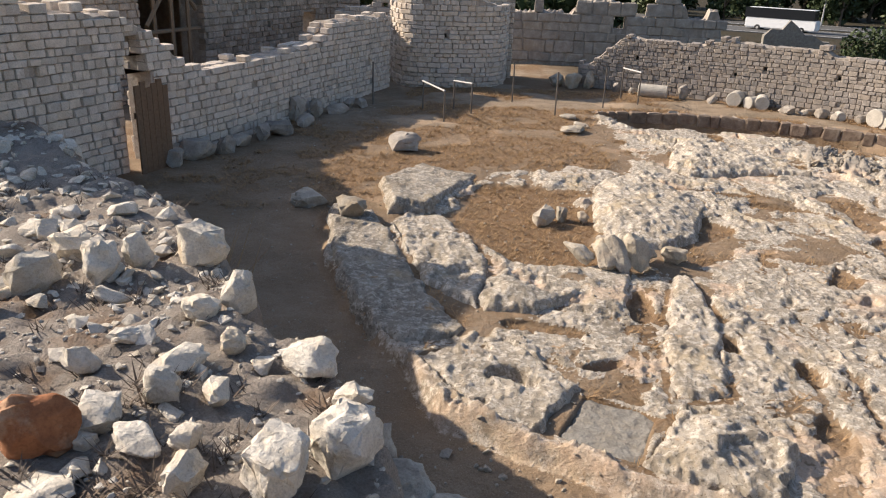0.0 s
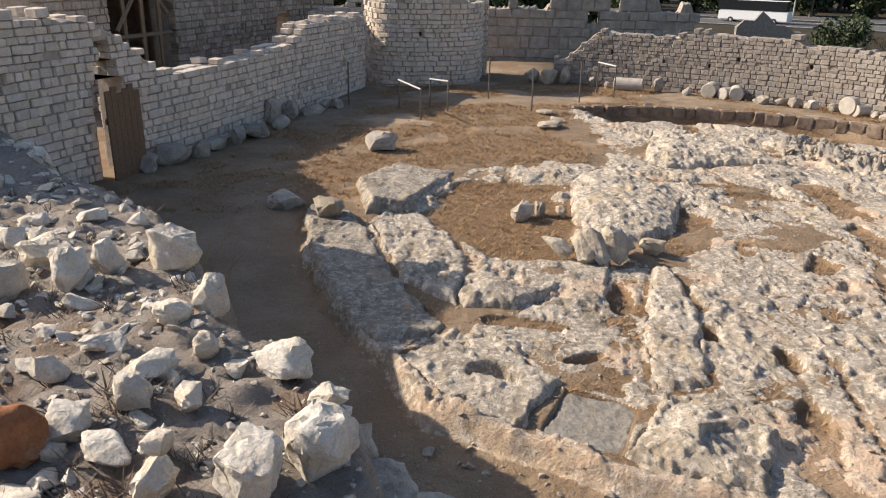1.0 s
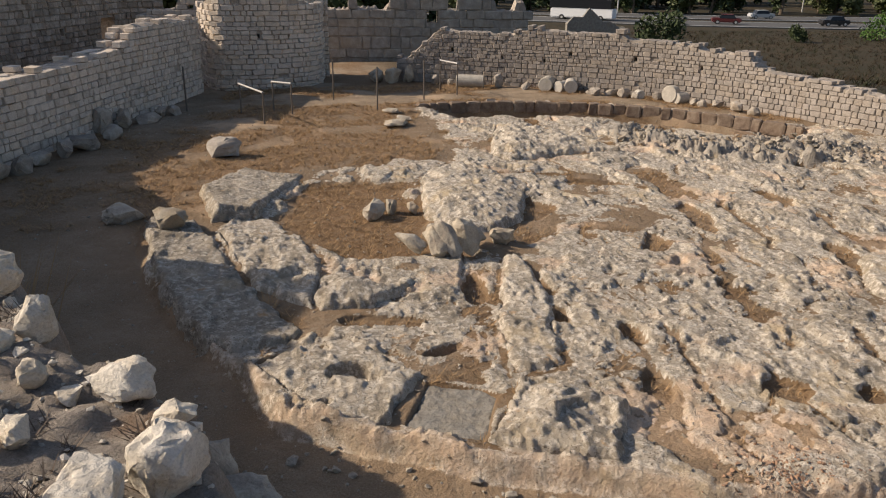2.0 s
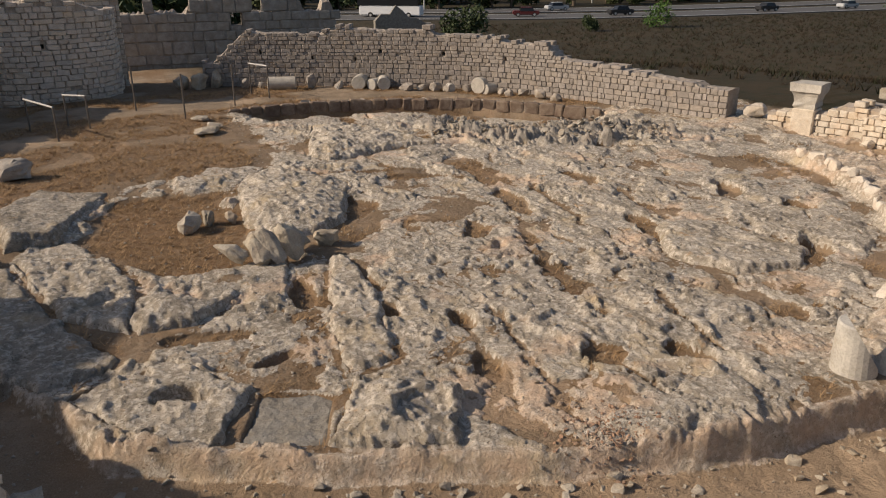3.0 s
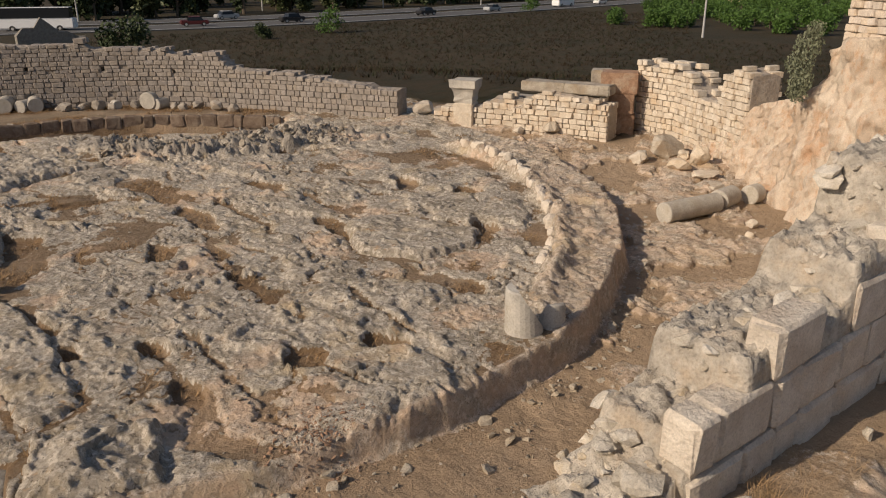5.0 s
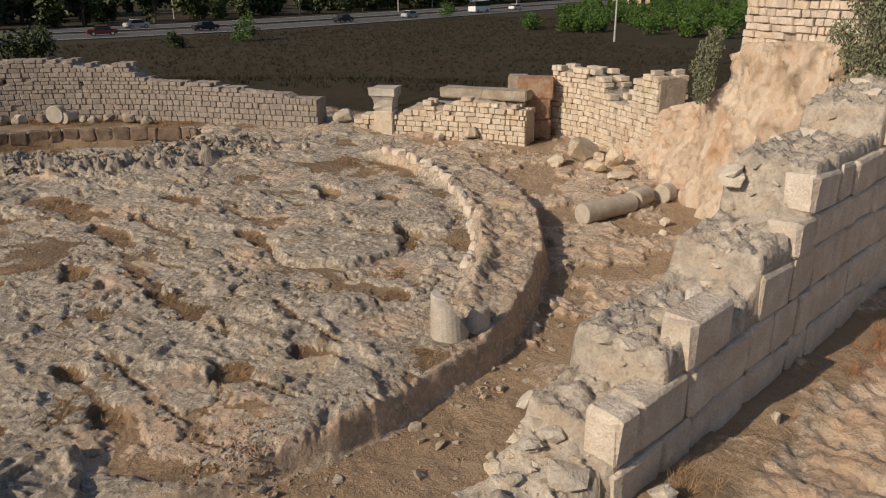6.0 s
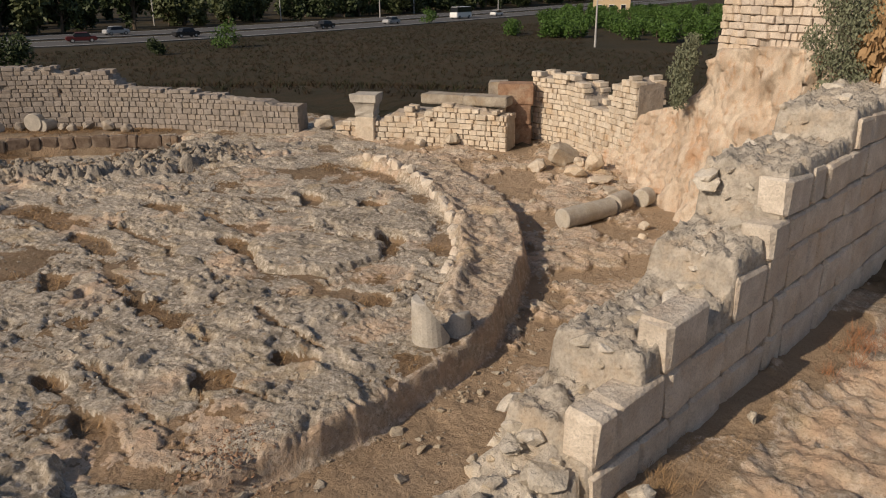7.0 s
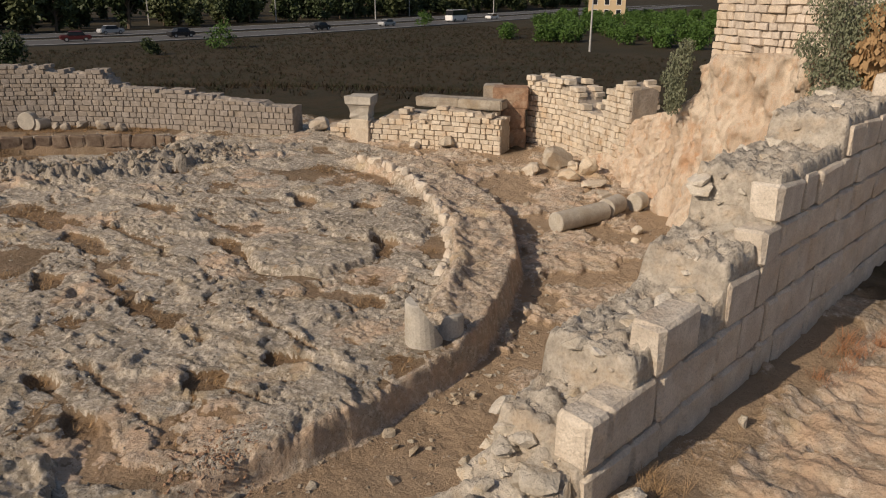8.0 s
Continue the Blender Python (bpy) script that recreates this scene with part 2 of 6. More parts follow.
def terrain(x, y):
    """Height, and shares of bare rock, straw, field and red rock, at arrays of places."""
    px, py = x / K, y / K
    wx = px + 0.35 * fbm(px * 0.9, py * 0.9, 3, 5)
    wy = py + 0.35 * fbm(px * 0.9, py * 0.9, 3, 15)
    dx, dy = px - CENTRE[0] / K, py - CENTRE[1] / K
    r = np.hypot(dx, dy)
    ang = np.degrees(np.arctan2(dy, dx))
    edge = np.interp(ang, RIM_ANGLE, RIM_RADIUS) + 0.05 * fbm(px * 1.3, py * 1.3, 2, 70) 
    # bare rock of the platform: plates split along the strike, breaking off in ledges, with finer breakage
    along, across = wx * 0.2 + wy * 0.98, wx * 0.98 - wy * 0.2
    rough = fbm(px * 2.3, py * 2.3, 5, 21, 0.62)
    plates = ridged(along * 0.4, across * 1.3, 3, 3)
    rock = 0.075 * fbm(px * 0.5, py * 0.5, 3, 8) + 0.07 * fbm(across * 1.1, along * 0.32, 3, 9) + 0.03 * (plates - 0.6)
    broad = rock
    tread = rock / 0.075 + 0.35 * rough
    rock = rock + 0.055 * (step(0.38, 0.62, np.mod(tread, 1.0)) - np.mod(tread, 1.0))
    rock = rock + 0.028 * rough
    for freq, wide, deep, seed in ((0.85, 0.030, 0.075, 111), (1.9, 0.028, 0.05, 112), (4.2, 0.03, 0.02, 113)):
        n = gradient_noise(along * freq * 0.33 + 0.22 * rough, across * freq + 0.2 * rough, seed)
        rock = rock - deep * np.exp(-(n / wide) ** 2) * step(-0.2, 0.2, gradient_noise(px * 0.8, py * 0.8, seed + 9))
    crumbs = step(-0.15, 0.35, fbm(px * 1.1, py * 1.1, 3, 97))
    rock = rock + (0.006 + 0.010 * crumbs) * fbm(px * 7.5, py * 7.5, 4, 90, 0.75) + (0.007 + 0.012 * crumbs) * ridged(across * 11, along * 5, 3, 91)
    # dark broken ridges over the far part
    ridges = 0.0
    for ax, ay, bx, by, wide in ((7.9, 11.6, 10.7, 11.3, 0.14), (8.9, 12.35, 10.7, 12.0, 0.14), (6.9, 13.9, 7.6, 12.1, 0.5), (7.4, 12.2, 9.4, 12.5, 0.3), (7.6, 12.9, 10.3, 11.65, 0.12)):
        d, s = near_line(px + 0.10 * rough, py - 0.10 * rough, ax, ay, bx, by)
        ridges = np.maximum(ridges, np.exp(-(d / wide) ** 2) * (0.6 + 0.8 * fbm(px * 2.6, py * 2.6, 4, 131, 0.7)))
    rock = rock + 0.26 * ridges * (0.75 + 0.35 * ridged(wx * 1.5 + wy * 3.2, wx * 0.6, 3, 133))
    for ax, ay, bx, by, wide, deep in CRACKS:
        d, s = near_line(px + 0.10 * rough, py - 0.08 * rough, ax, ay, bx, by)
        rock = rock - deep * (1 - step(wide * 0.35, wide, d)) * step(0, 0.1, s) * (1 - step(0.9, 1, s))
    soil = np.maximum(-0.028 + 0.055 * fbm(px * 0.8, py * 0.8, 3, 55), broad - 0.052 + 0.05 * fbm(px * 1.5, py * 1.5, 3, 57)) + 0.006 * fbm(px * 11, py * 11, 3, 56)
    straw = 0.42 + step(0.0, 0.35, fbm(px * 0.8, py * 0.8, 3, 77)) * 0.35
    for i, (cx, cy, rx, ry, turn, deep, dry) in enumerate(HOLLOWS):
        b = blob(px, py, cx, cy, rx * (0.85 if i > 1 else 1), ry * (0.85 if i > 1 else 1), turn, 0.6 if i else 0.25, i)
        rock = rock - (deep + 0.12) * b
        soil = soil * (1 - b) + (0.02 - deep) * b
        straw = np.maximum(straw, dry * b)
    for corners in (HOLED, PATCH, LONG, SHELF, HUMP, SQUARE, TONGUE, BIG, OUTCROP, FLAT, WEDGE):
        near = (x > min(c[0] for c in corners) - 1) & (x < max(c[0] for c in corners) + 1) & (y > min(c[1] for c in corners) - 1) & (y < max(c[1] for c in corners) + 1)
        if near.any():
            d = depth_in(x[near], y[near], corners)
            rock[near] -= 0.26 * step(0.02, 0.14, d) + 0.035 * np.exp(-((d + 0.04) / 0.06) ** 2)
            soil[near] -= 0.22 * step(0.06, 0.16, d)
    # raised inner kerb of the ring and the ledge outside of it, on the near right side
    arc = step(-86, -76, ang) * (1 - step(-24, -14, ang))
    kerb_r = np.interp(ang, [-80, -68, -51, -36, -20], [7.62, 7.43, 7.1, 6.9, 6.65]) + 0.05 * fbm(px * 1.7, py * 1.7, 3, 41)
    rise = step(kerb_r - 0.05, kerb_r + 0.04, r)
    ledge = rise * (0.24 - 0.13 * step(kerb_r + 0.10, kerb_r + 0.30, r)) * (0.8 + 0.5 * fbm(px * 2.6, py * 2.6, 3, 42)) + rise * (0.03 * fbm(px * 6, py * 6, 4, 43, 0.65) + 0.010 * ridged(px * 3, py * 3, 3, 44))
    rock = rock * (1 - 0.55 * arc * rise) + arc * ledge - 0.05 * arc * np.exp(-((r - kerb_r + 0.22) / 0.15) ** 2)
    # soil over the far half: ring walk, and the side by the curved wall
    far = step(14.2, 15.6, py + 0.35 * px * step(4, 0, px) + 0.5 * fbm(px * 0.6, py * 0.6, 3, 33)) * step(6.35, 6.6, r)
    left = step(-0.6, -1.6, px - 0.12 * (py - 8) + 0.4 * fbm(px * 0.7, py * 0.7, 3, 34)) * step(8.6, 9.2, py)
    left2 = step(12.0, 13.2, py - 0.25 * px + 0.6 * fbm(px * 0.6, py * 0.6, 3, 35)) * step(3.6, 2.2, px)
    cover = np.maximum(np.maximum(far, left), left2)
    # sunken arc in front of the brown retaining blocks
    sunk = step(6.62, 6.58, r) * step(4.7, 5.7, r) * step(18, 30, ang) * (1 - step(92, 104, ang))
    soil = soil - 0.95 * sunk
    rock = rock - 1.05 * sunk
    soil = soil * (1 - cover) + (0.03 * fbm(px * 1.2, py * 1.2, 4, 36) + 0.008 * fbm(px * 9, py * 9, 3, 37)) * cover
    rock = rock - 0.35 * cover
    straw = np.maximum(straw * (1 - far), 0.9 * cover * step(-2.7, -1.7, px + 0.12 * (12 - py)) * step(-0.35, 0.15, fbm(px * 0.55, py * 0.55, 3, 38)))
    z = np.maximum(rock, soil)
    bare = step(-0.012, 0.012, rock - soil)
    # around the platform on the near side lies a lower floor
    low_edge = edge + 0.05 + 0.035 * fbm(px * 3.1, py * 3.1, 4, 71)
    inside = 0.8 * step(edge + 0.05, edge - 0.045, r) + 0.2 * step(low_edge + 0.03, low_edge - 0.03, r)
    floor_z = -0.39 + 0.17 * step(-85, -108, ang) + 0.20 * step(-55, -10, ang) + 0.10 * step(8.6, 10.5, r) * step(-80, -40, ang) + 0.2 * step(-150, -172, ang)
    floor_z = floor_z + 0.03 * fbm(px * 1.4, py * 1.4, 4, 61) + 0.012 * fbm(px * 7, py * 7, 4, 62)
    slab = step(-0.08, 0.12, fbm(px * 0.9 + 3, py * 0.9, 5, 63, 0.6)) * step(-100, -70, ang) * 0.95
    floor_z = floor_z + 0.055 * slab * (1 + rough) + 0.03 * slab * ridged(along * 1.5, across * 3, 3, 68)
    lower = (1 - inside) * step(-179, -160, ang) * step(2, -8, ang)
    z = z * (1 - lower) + floor_z * lower
    bare = bare * (1 - lower) + slab * lower
    straw = straw * (1 - lower) + (0.25 - 0.2 * step(-110, -85, ang)) * lower
    red = lower * (0.25 + 0.45 * step(-122, -98, ang)) + (1 - lower) * 0.45 * arc * rise + (1 - lower) * blob(px, py, 3.0, 4.3, 0.9, 0.4, -30, 0.4, 90) * 0.9
    red = np.maximum(red, 0.8 * step(0.3, 0.55, fbm(px * 0.9, py * 0.9, 3, 64)) * inside)
    face = np.exp(-((r - edge) / 0.10) ** 2) * step(-150, -120, ang) * step(0, -15, ang)
    bare, red = np.maximum(bare, face), np.maximum(red * (1 - 0.3 * face), 0.85 * face)
    # reddish bedrock beyond the big-block wall
    side = step(0.9, 0.6, py + 0.19 * (px - 4.8)) * step(2, 3.5, px)
    z = z * (1 - side) + side * (-0.45 + 0.10 * rough + 0.07 * plates + 0.015 * fbm(px * 6, py * 6, 3, 65) - 0.05 * (py + 0.19 * (px - 4.8)))
    bare, red, straw = np.maximum(bare, side), np.maximum(red * (1 - side), side), straw * (1 - side)
    # beyond the walls the land falls to a scrub plain
    plain_f = step(12.5, 40, r) * step(-10, 15, px * 0.9 + py * 0.5)
    fall = -3.7 * plain_f + 0.5 * fbm(x * 0.05, y * 0.05, 3, 66) * plain_f * step(30, 22, r)
    z = z + fall + 14.0 * step(165, 420, y + 0.12 * x) 
    field = np.maximum(step(11.5, 13.5, r + 0.4 * rough), step(9.9, 10.5, r + 0.2 * rough) * step(6.8, 7.6, py)) * step(2.5, 5, px) * (1 - side)
    bare, straw = bare * (1 - field), straw * (1 - field)
    return z, bare, straw, field, red * (1 - field), ridges * bare * np.ones(x.shape)


def sheet(name, xs, ys):
    X, Y = np.meshgrid(xs, ys, indexing="ij")
    z, bare, straw, field, red, grey = terrain(X.ravel(), Y.ravel())
    nx, ny = len(xs), len(ys)
    me = bpy.data.meshes.new(name)
    me.vertices.add(nx * ny)
    me.vertices.foreach_set("co", np.stack([X.ravel(), Y.ravel(), z], 1).ravel().astype(np.float32))
    i = np.arange(nx * ny).reshape(nx, ny)
    quads = np.stack([i[:-1, :-1], i[1:, :-1], i[1:, 1:], i[:-1, 1:]], -1).reshape(-1, 4)
    me.loops.add(quads.size)
    me.polygons.add(len(quads))
    me.loops.foreach_set("vertex_index", quads.ravel().astype(np.int32))
    me.polygons.foreach_set("loop_start", np.arange(0, quads.size, 4, dtype=np.int32))
    for key, v in (("bare", bare), ("straw", straw), ("field", field), ("red", red), ("grey", grey)):
        me.attributes.new(key, "FLOAT", "POINT").data.foreach_set("value", np.asarray(v, dtype=np.float32))
    me.update(calc_edges=True)
    me.polygons.foreach_set("use_smooth", np.ones(len(quads), dtype=bool))
    return me


def lookup(xs, ys, Z):
    """Heights read back from a grid, between its lines."""
    def at(x, y):
        i, j = min(max(int(np.searchsorted(xs, x)) - 1, 0), len(xs) - 2), min(max(int(np.searchsorted(ys, y)) - 1, 0), len(ys) - 2)
        u, v = (x - xs[i]) / (xs[i + 1] - xs[i]), (y - ys[j]) / (ys[j + 1] - ys[j])
        return float((Z[i, j] * (1 - u) + Z[i + 1, j] * u) * (1 - v) + (Z[i, j + 1] * (1 - u) + Z[i + 1, j + 1] * u) * v)
    return at


def spread(stops, out, count):
    """Lines at the given spacings, (start, spacing) in turn up to a last stop, and ever wider ones out to the horizon."""
    even = [np.arange(a, b, fine) for (a, fine), (b, _) in zip(stops, stops[1:])]
    grow = 0.06 + out * (np.linspace(0, 1, count + 1)[1:] ** 3.5)
    return np.concatenate([stops[0][0] - grow[::-1]] + even + [stops[-1][0] + grow])


def bare_rock(nt, pos, streaked, n1, n2):
    """Colour of weathered pale limestone: broad tone, pale crusts, dark lichen streaks, ochre stains and pits."""
    rock = mix(nt, ramp(nt, n1, [(0.40, (0, 0, 0)), (0.58, (1, 1, 1))]), (0.30, 0.255, 0.195), (0.44, 0.38, 0.30))
    rock = mix(nt, ramp(nt, n2, [(0.48, (0, 0, 0)), (0.60, (1, 1, 1))]), rock, (0.66, 0.59, 0.49))
    rock = mix(nt, ramp(nt, grain(nt, streaked, 4.0, 9, 0.75), [(0.52, (0, 0, 0)), (0.63, (0.9, 0.9, 0.9))]), rock, (0.22, 0.185, 0.135))
    rock = mix(nt, ramp(nt, grain(nt, pos, 28, 7, 0.78), [(0.56, (0, 0, 0)), (0.62, (1, 1, 1))]), rock, (0.15, 0.115, 0.08))
    rock = mix(nt, ramp(nt, grain(nt, pos, 0.9, 4, 0.6), [(0.57, (0, 0, 0)), (0.72, (0.7, 0.7, 0.7))]), rock, (0.52, 0.40, 0.24))
    return mix(nt, ramp(nt, grain(nt, pos, 1.7, 6, 0.7), [(0.62, (0, 0, 0)), (0.70, (0.8, 0.8, 0.8))]), rock, (0.50, 0.30, 0.13))


def bedrock_material(name, tint=(1, 1, 1)):
    """The same limestone for plates that stand out of the ground."""
    m, nt, b = start(name, 0.95)
    pos = nt.nodes.new("ShaderNodeNewGeometry").outputs["Position"]
    strike = nt.nodes.new("ShaderNodeMapping")
    strike.inputs["Rotation"].default_value, strike.inputs["Scale"].default_value = (0, 0, radians(11)), (1, 0.3, 1)
    nt.links.new(pos, strike.inputs[0])
    n1, n2, n3 = grain(nt, pos, 1.6), grain(nt, pos, 11, 8, 0.7), grain(nt, pos, 55, 6, 0.7)
    c = mix(nt, 1.0, bare_rock(nt, pos, strike.outputs[0], n1, n2), tint, "MULTIPLY")
    c = mix(nt, 0.5, c, ramp(nt, n3, [(0.32, (0.35, 0.33, 0.30)), (0.46, (1, 1, 1))]), "MULTIPLY")
    nt.links.new(c, b.inputs["Base Color"])
    relief(nt, b, math_node(nt, "ADD", math_node(nt, "MULTIPLY", n2, 1.2), math_node(nt, "MULTIPLY", n3, 0.25)), 1.0, 0.045)
    return m


def ground_material():
    m, nt, b = start("ground", 0.95)
    geo = nt.nodes.new("ShaderNodeNewGeometry")
    pos = geo.outputs["Position"]

    def attr(key):
        a = nt.nodes.new("ShaderNodeAttribute")
        a.attribute_name = key
        return a.outputs["Fac"]

    n1, n2, n3 = grain(nt, pos, 1.6), grain(nt, pos, 11, 8, 0.7), grain(nt, pos, 55, 6, 0.7)
    strike = nt.nodes.new("ShaderNodeMapping")
    strike.inputs["Rotation"].default_value, strike.inputs["Scale"].default_value = (0, 0, radians(11)), (1, 0.3, 1)
    nt.links.new(pos, strike.inputs[0])
    rock = bare_rock(nt, pos, strike.outputs[0], n1, n2)
    rock = mix(nt, math_node(nt, "MULTIPLY", attr("red"), ramp(nt, grain(nt, pos, 2.7, 5), [(0.35, (0.1, 0.1, 0.1)), (0.62, (0.9, 0.9, 0.9))])), rock, (0.62, 0.44, 0.30))
    rock = mix(nt, ramp(nt, attr("grey"), [(0.2, (0, 0, 0)), (0.6, (0.8, 0.8, 0.8))]), rock, (0.30, 0.27, 0.23))
    soil = mix(nt, ramp(nt, n1, [(0.35, (0, 0, 0)), (0.65, (1, 1, 1))]), (0.20, 0.145, 0.09), (0.34, 0.265, 0.185))
    soil = mix(nt, ramp(nt, n2, [(0.45, (0, 0, 0)), (0.7, (1, 1, 1))]), soil, (0.31, 0.225, 0.145))
    soil = mix(nt, ramp(nt, grain(nt, pos, 0.5, 6, 0.65), [(0.48, (0, 0, 0)), (0.62, (0.75, 0.75, 0.75))]), soil, (0.19, 0.145, 0.095))
    soil = mix(nt, ramp(nt, n3, [(0.55, (0, 0, 0)), (0.75, (1, 1, 1))]), soil, (0.48, 0.41, 0.32))
    soil = mix(nt, math_node(nt, "MULTIPLY", attr("red"), 0.85), soil, (0.45, 0.325, 0.21))
    straw = mix(nt, n3, (0.10, 0.055, 0.025), (0.27, 0.16, 0.075))
    soil = mix(nt, math_node(nt, "MULTIPLY", attr("straw"), ramp(nt, n2, [(0.36, (0.45, 0.45, 0.45)), (0.55, (1, 1, 1))])), soil, straw)
    mask = ramp(nt, math_node(nt, "ADD", attr("bare"), math_node(nt, "MULTIPLY", math_node(nt, "SUBTRACT", n2, 0.5), 1.1)), [(0.42, (0, 0, 0)), (0.58, (1, 1, 1))])
    c = mix(nt, mask, soil, rock)
    c = mix(nt, 0.5, c, ramp(nt, n3, [(0.32, (0.35, 0.33, 0.30)), (0.46, (1, 1, 1))]), "MULTIPLY")
    f1, f2 = grain(nt, pos, 0.12, 5), grain(nt, pos, 1.1, 6, 0.7)
    field = mix(nt, ramp(nt, f1, [(0.38, (0, 0, 0)), (0.62, (1, 1, 1))]), (0.036, 0.028, 0.013), (0.054, 0.037, 0.018))
    field = mix(nt, ramp(nt, f2, [(0.45, (0, 0, 0)), (0.7, (1, 1, 1))]), field, (0.021, 0.024, 0.010))
    c = mix(nt, attr("field"), c, field)
    nt.links.new(c, b.inputs["Base Color"])
    crumb = grain(nt, pos, 24, kind="F1")
    relief(nt, b, math_node(nt, "ADD", math_node(nt, "ADD", math_node(nt, "MULTIPLY", n2, 1.2), math_node(nt, "MULTIPLY", n3, 0.25)), math_node(nt, "MULTIPLY", crumb, 0.15)), 1.0, 0.045)
    return m


GROUND = ground_material()
GRID_X = spread([(-9.0, 0.06), (-3.0, 0.030), (11.5, 0.045), (20.5, 0)], 2500, 80)
GRID_Y = spread([(0.0, 0.05), (3.8, 0.026), (9.5, 0.04), (16.0, 0.055), (30.0, 0)], 2500, 80)
ground = new("ground", sheet("ground", GRID_X, GRID_Y))
CO = np.empty(len(GRID_X) * len(GRID_Y) * 3, dtype=np.float32)
ground.data.vertices.foreach_get("co", CO)
height = lookup(GRID_X, GRID_Y, CO[2::3].reshape(len(GRID_X), len(GRID_Y)))
ground.data.materials.append(GROUND)
tagged(ground, "broken pale limestone bedrock with brown soil and dry grass", "ground", kind="structure")

# ---- makers ----


def part(name, bm, material, parent=None, label="", smooth=False):
    """One bmesh (or mesh) as ONE object, under a thing or a part."""
    if isinstance(bm, bmesh.types.BMesh):
        me = bpy.data.meshes.new(name)
        bm.to_mesh(me)
        bm.free()
    else:
        me = bm
    if material and not me.materials:
        me.materials.append(material)
    if smooth:
        me.polygons.foreach_set("use_smooth", np.ones(len(me.polygons), dtype=bool))
    ob = new(name, me)
    if parent:
        ob.parent = parent
    if label:
        ob["label"] = label
    return ob


def thing(name, label, category, m=None, group="", kind=""):
    ob = new(name)
    ob.empty_display_size = 0.2
    if m is not None:
        ob.matrix_basis = m
    return tagged(ob, label, category, group, kind)


def add_box(bm, lo, hi, m=None):
    made = bmesh.ops.create_cube(bm, size=1.0)["verts"]
    c, s = (Vector(lo) + Vector(hi)) / 2, Vector(hi) - Vector(lo)
    for v in made:
        v.co = Vector((v.co.x * s.x, v.co.y * s.y, v.co.z * s.z)) + c
        if m is not None:
            v.co = m @ v.co
    return made


def add_rod(bm, a, b, r, sides=8, r2=None):
    a, b = Vector(a), Vector(b)
    made = bmesh.ops.create_cone(bm, cap_ends=True, segments=sides, radius1=r, radius2=r if r2 is None else r2, depth=(b - a).length)["verts"]
    turn = (b - a).to_track_quat("Z", "Y").to_matrix().to_4x4()
    for v in made:
        v.co = turn @ v.co + (a + b) / 2
    return made


def boulder_mesh(name, sx, sy, sz, seed, corners=26, cuts=2, rough=0.05, square=0.5):
    """A broken stone: the hull of scattered points, cut finer and roughened. It rests on z = 0."""
    rnd = random.Random(seed)
    bm = bmesh.new()
    for _ in range(corners):
        p = Vector([rnd.gauss(0, 1) for _ in range(3)]).normalized()
        box = max(abs(p.x), abs(p.y), abs(p.z))
        p = p * (1 - square * 0.75) + p / box * square * 0.75 * 0.85
        bm.verts.new(p * rnd.uniform(0.74, 1.0))
    bmesh.ops.convex_hull(bm, input=bm.verts)
    bmesh.ops.delete(bm, geom=[v for v in bm.verts if not v.link_faces], context="VERTS")
    if cuts:
        bmesh.ops.bevel(bm, geom=list(bm.edges), offset=0.06, segments=1, affect="EDGES", clamp_overlap=True)
        bmesh.ops.triangulate(bm, faces=bm.faces)
        bmesh.ops.subdivide_edges(bm, edges=[e for e in bm.edges if e.calc_length() > 0.25], cuts=cuts, use_grid_fill=True)
        bmesh.ops.triangulate(bm, faces=bm.faces)
    off = Vector((seed * 3.7, seed * 1.3, seed * 2.1))
    for v in bm.verts:
        n = noise.fractal(v.co * 2.2 + off, 0.8, 2.0, 4)
        v.co *= 1 + rough * n * 2
        v.co = Vector((v.co.x * sx / 2, v.co.y * sy / 2, v.co.z * sz / 2))
    low = min(v.co.z for v in bm.verts)
    for v in bm.verts:
        v.co.z -= low
    me = bpy.data.meshes.new(name)
    bm.to_mesh(me)
    bm.free()
    if cuts:
        me.polygons.foreach_set("use_smooth", np.ones(len(me.polygons), dtype=bool))
        me.set_sharp_from_angle(angle=radians(38))
    return me


def block_mesh(name, seed, wear=0.07, cuts=1):
    """A unit dressed block, 1 x 1 x 1 round its middle, with worn corners."""
    rnd = random.Random(seed)
    bm = bmesh.new()
    bmesh.ops.create_cube(bm, size=1.0)
    bmesh.ops.bevel(bm, geom=list(bm.edges), offset=wear, segments=cuts, affect="EDGES")
    for v in bm.verts:
        v.co += Vector([rnd.uniform(-1, 1) * wear * 0.45 for _ in range(3)])
    bmesh.ops.triangulate(bm, faces=[f for f in bm.faces if len(f.verts) > 4])
    me = bpy.data.meshes.new(name)
    bm.to_mesh(me)
    bm.free()
    return me


def along(path, s):
    """The place and direction at s metres along a plan line."""
    for (ax, ay), (bx, by) in zip(path, path[1:]):
        d = math.hypot(bx - ax, by - ay)
        if s <= d or (bx, by) == path[-1]:
            return Vector((ax + (bx - ax) * s / d, ay + (by - ay) * s / d, 0)), Vector(((bx - ax) / d, (by - ay) / d, 0))
        s -= d


def length(path):
    return sum(math.hypot(b[0] - a[0], b[1] - a[1]) for a, b in zip(path, path[1:]))


def rounded(path, rounds=3):
    """The line with its corners cut (Chaikin)."""
    for _ in range(rounds):
        q = [path[0]]
        for a, b in zip(path, path[1:]):
            q += [(a[0] * 0.75 + b[0] * 0.25, a[1] * 0.75 + b[1] * 0.25), (a[0] * 0.25 + b[0] * 0.75, a[1] * 0.25 + b[1] * 0.75)]
        path = q + [path[-1]]
    return path


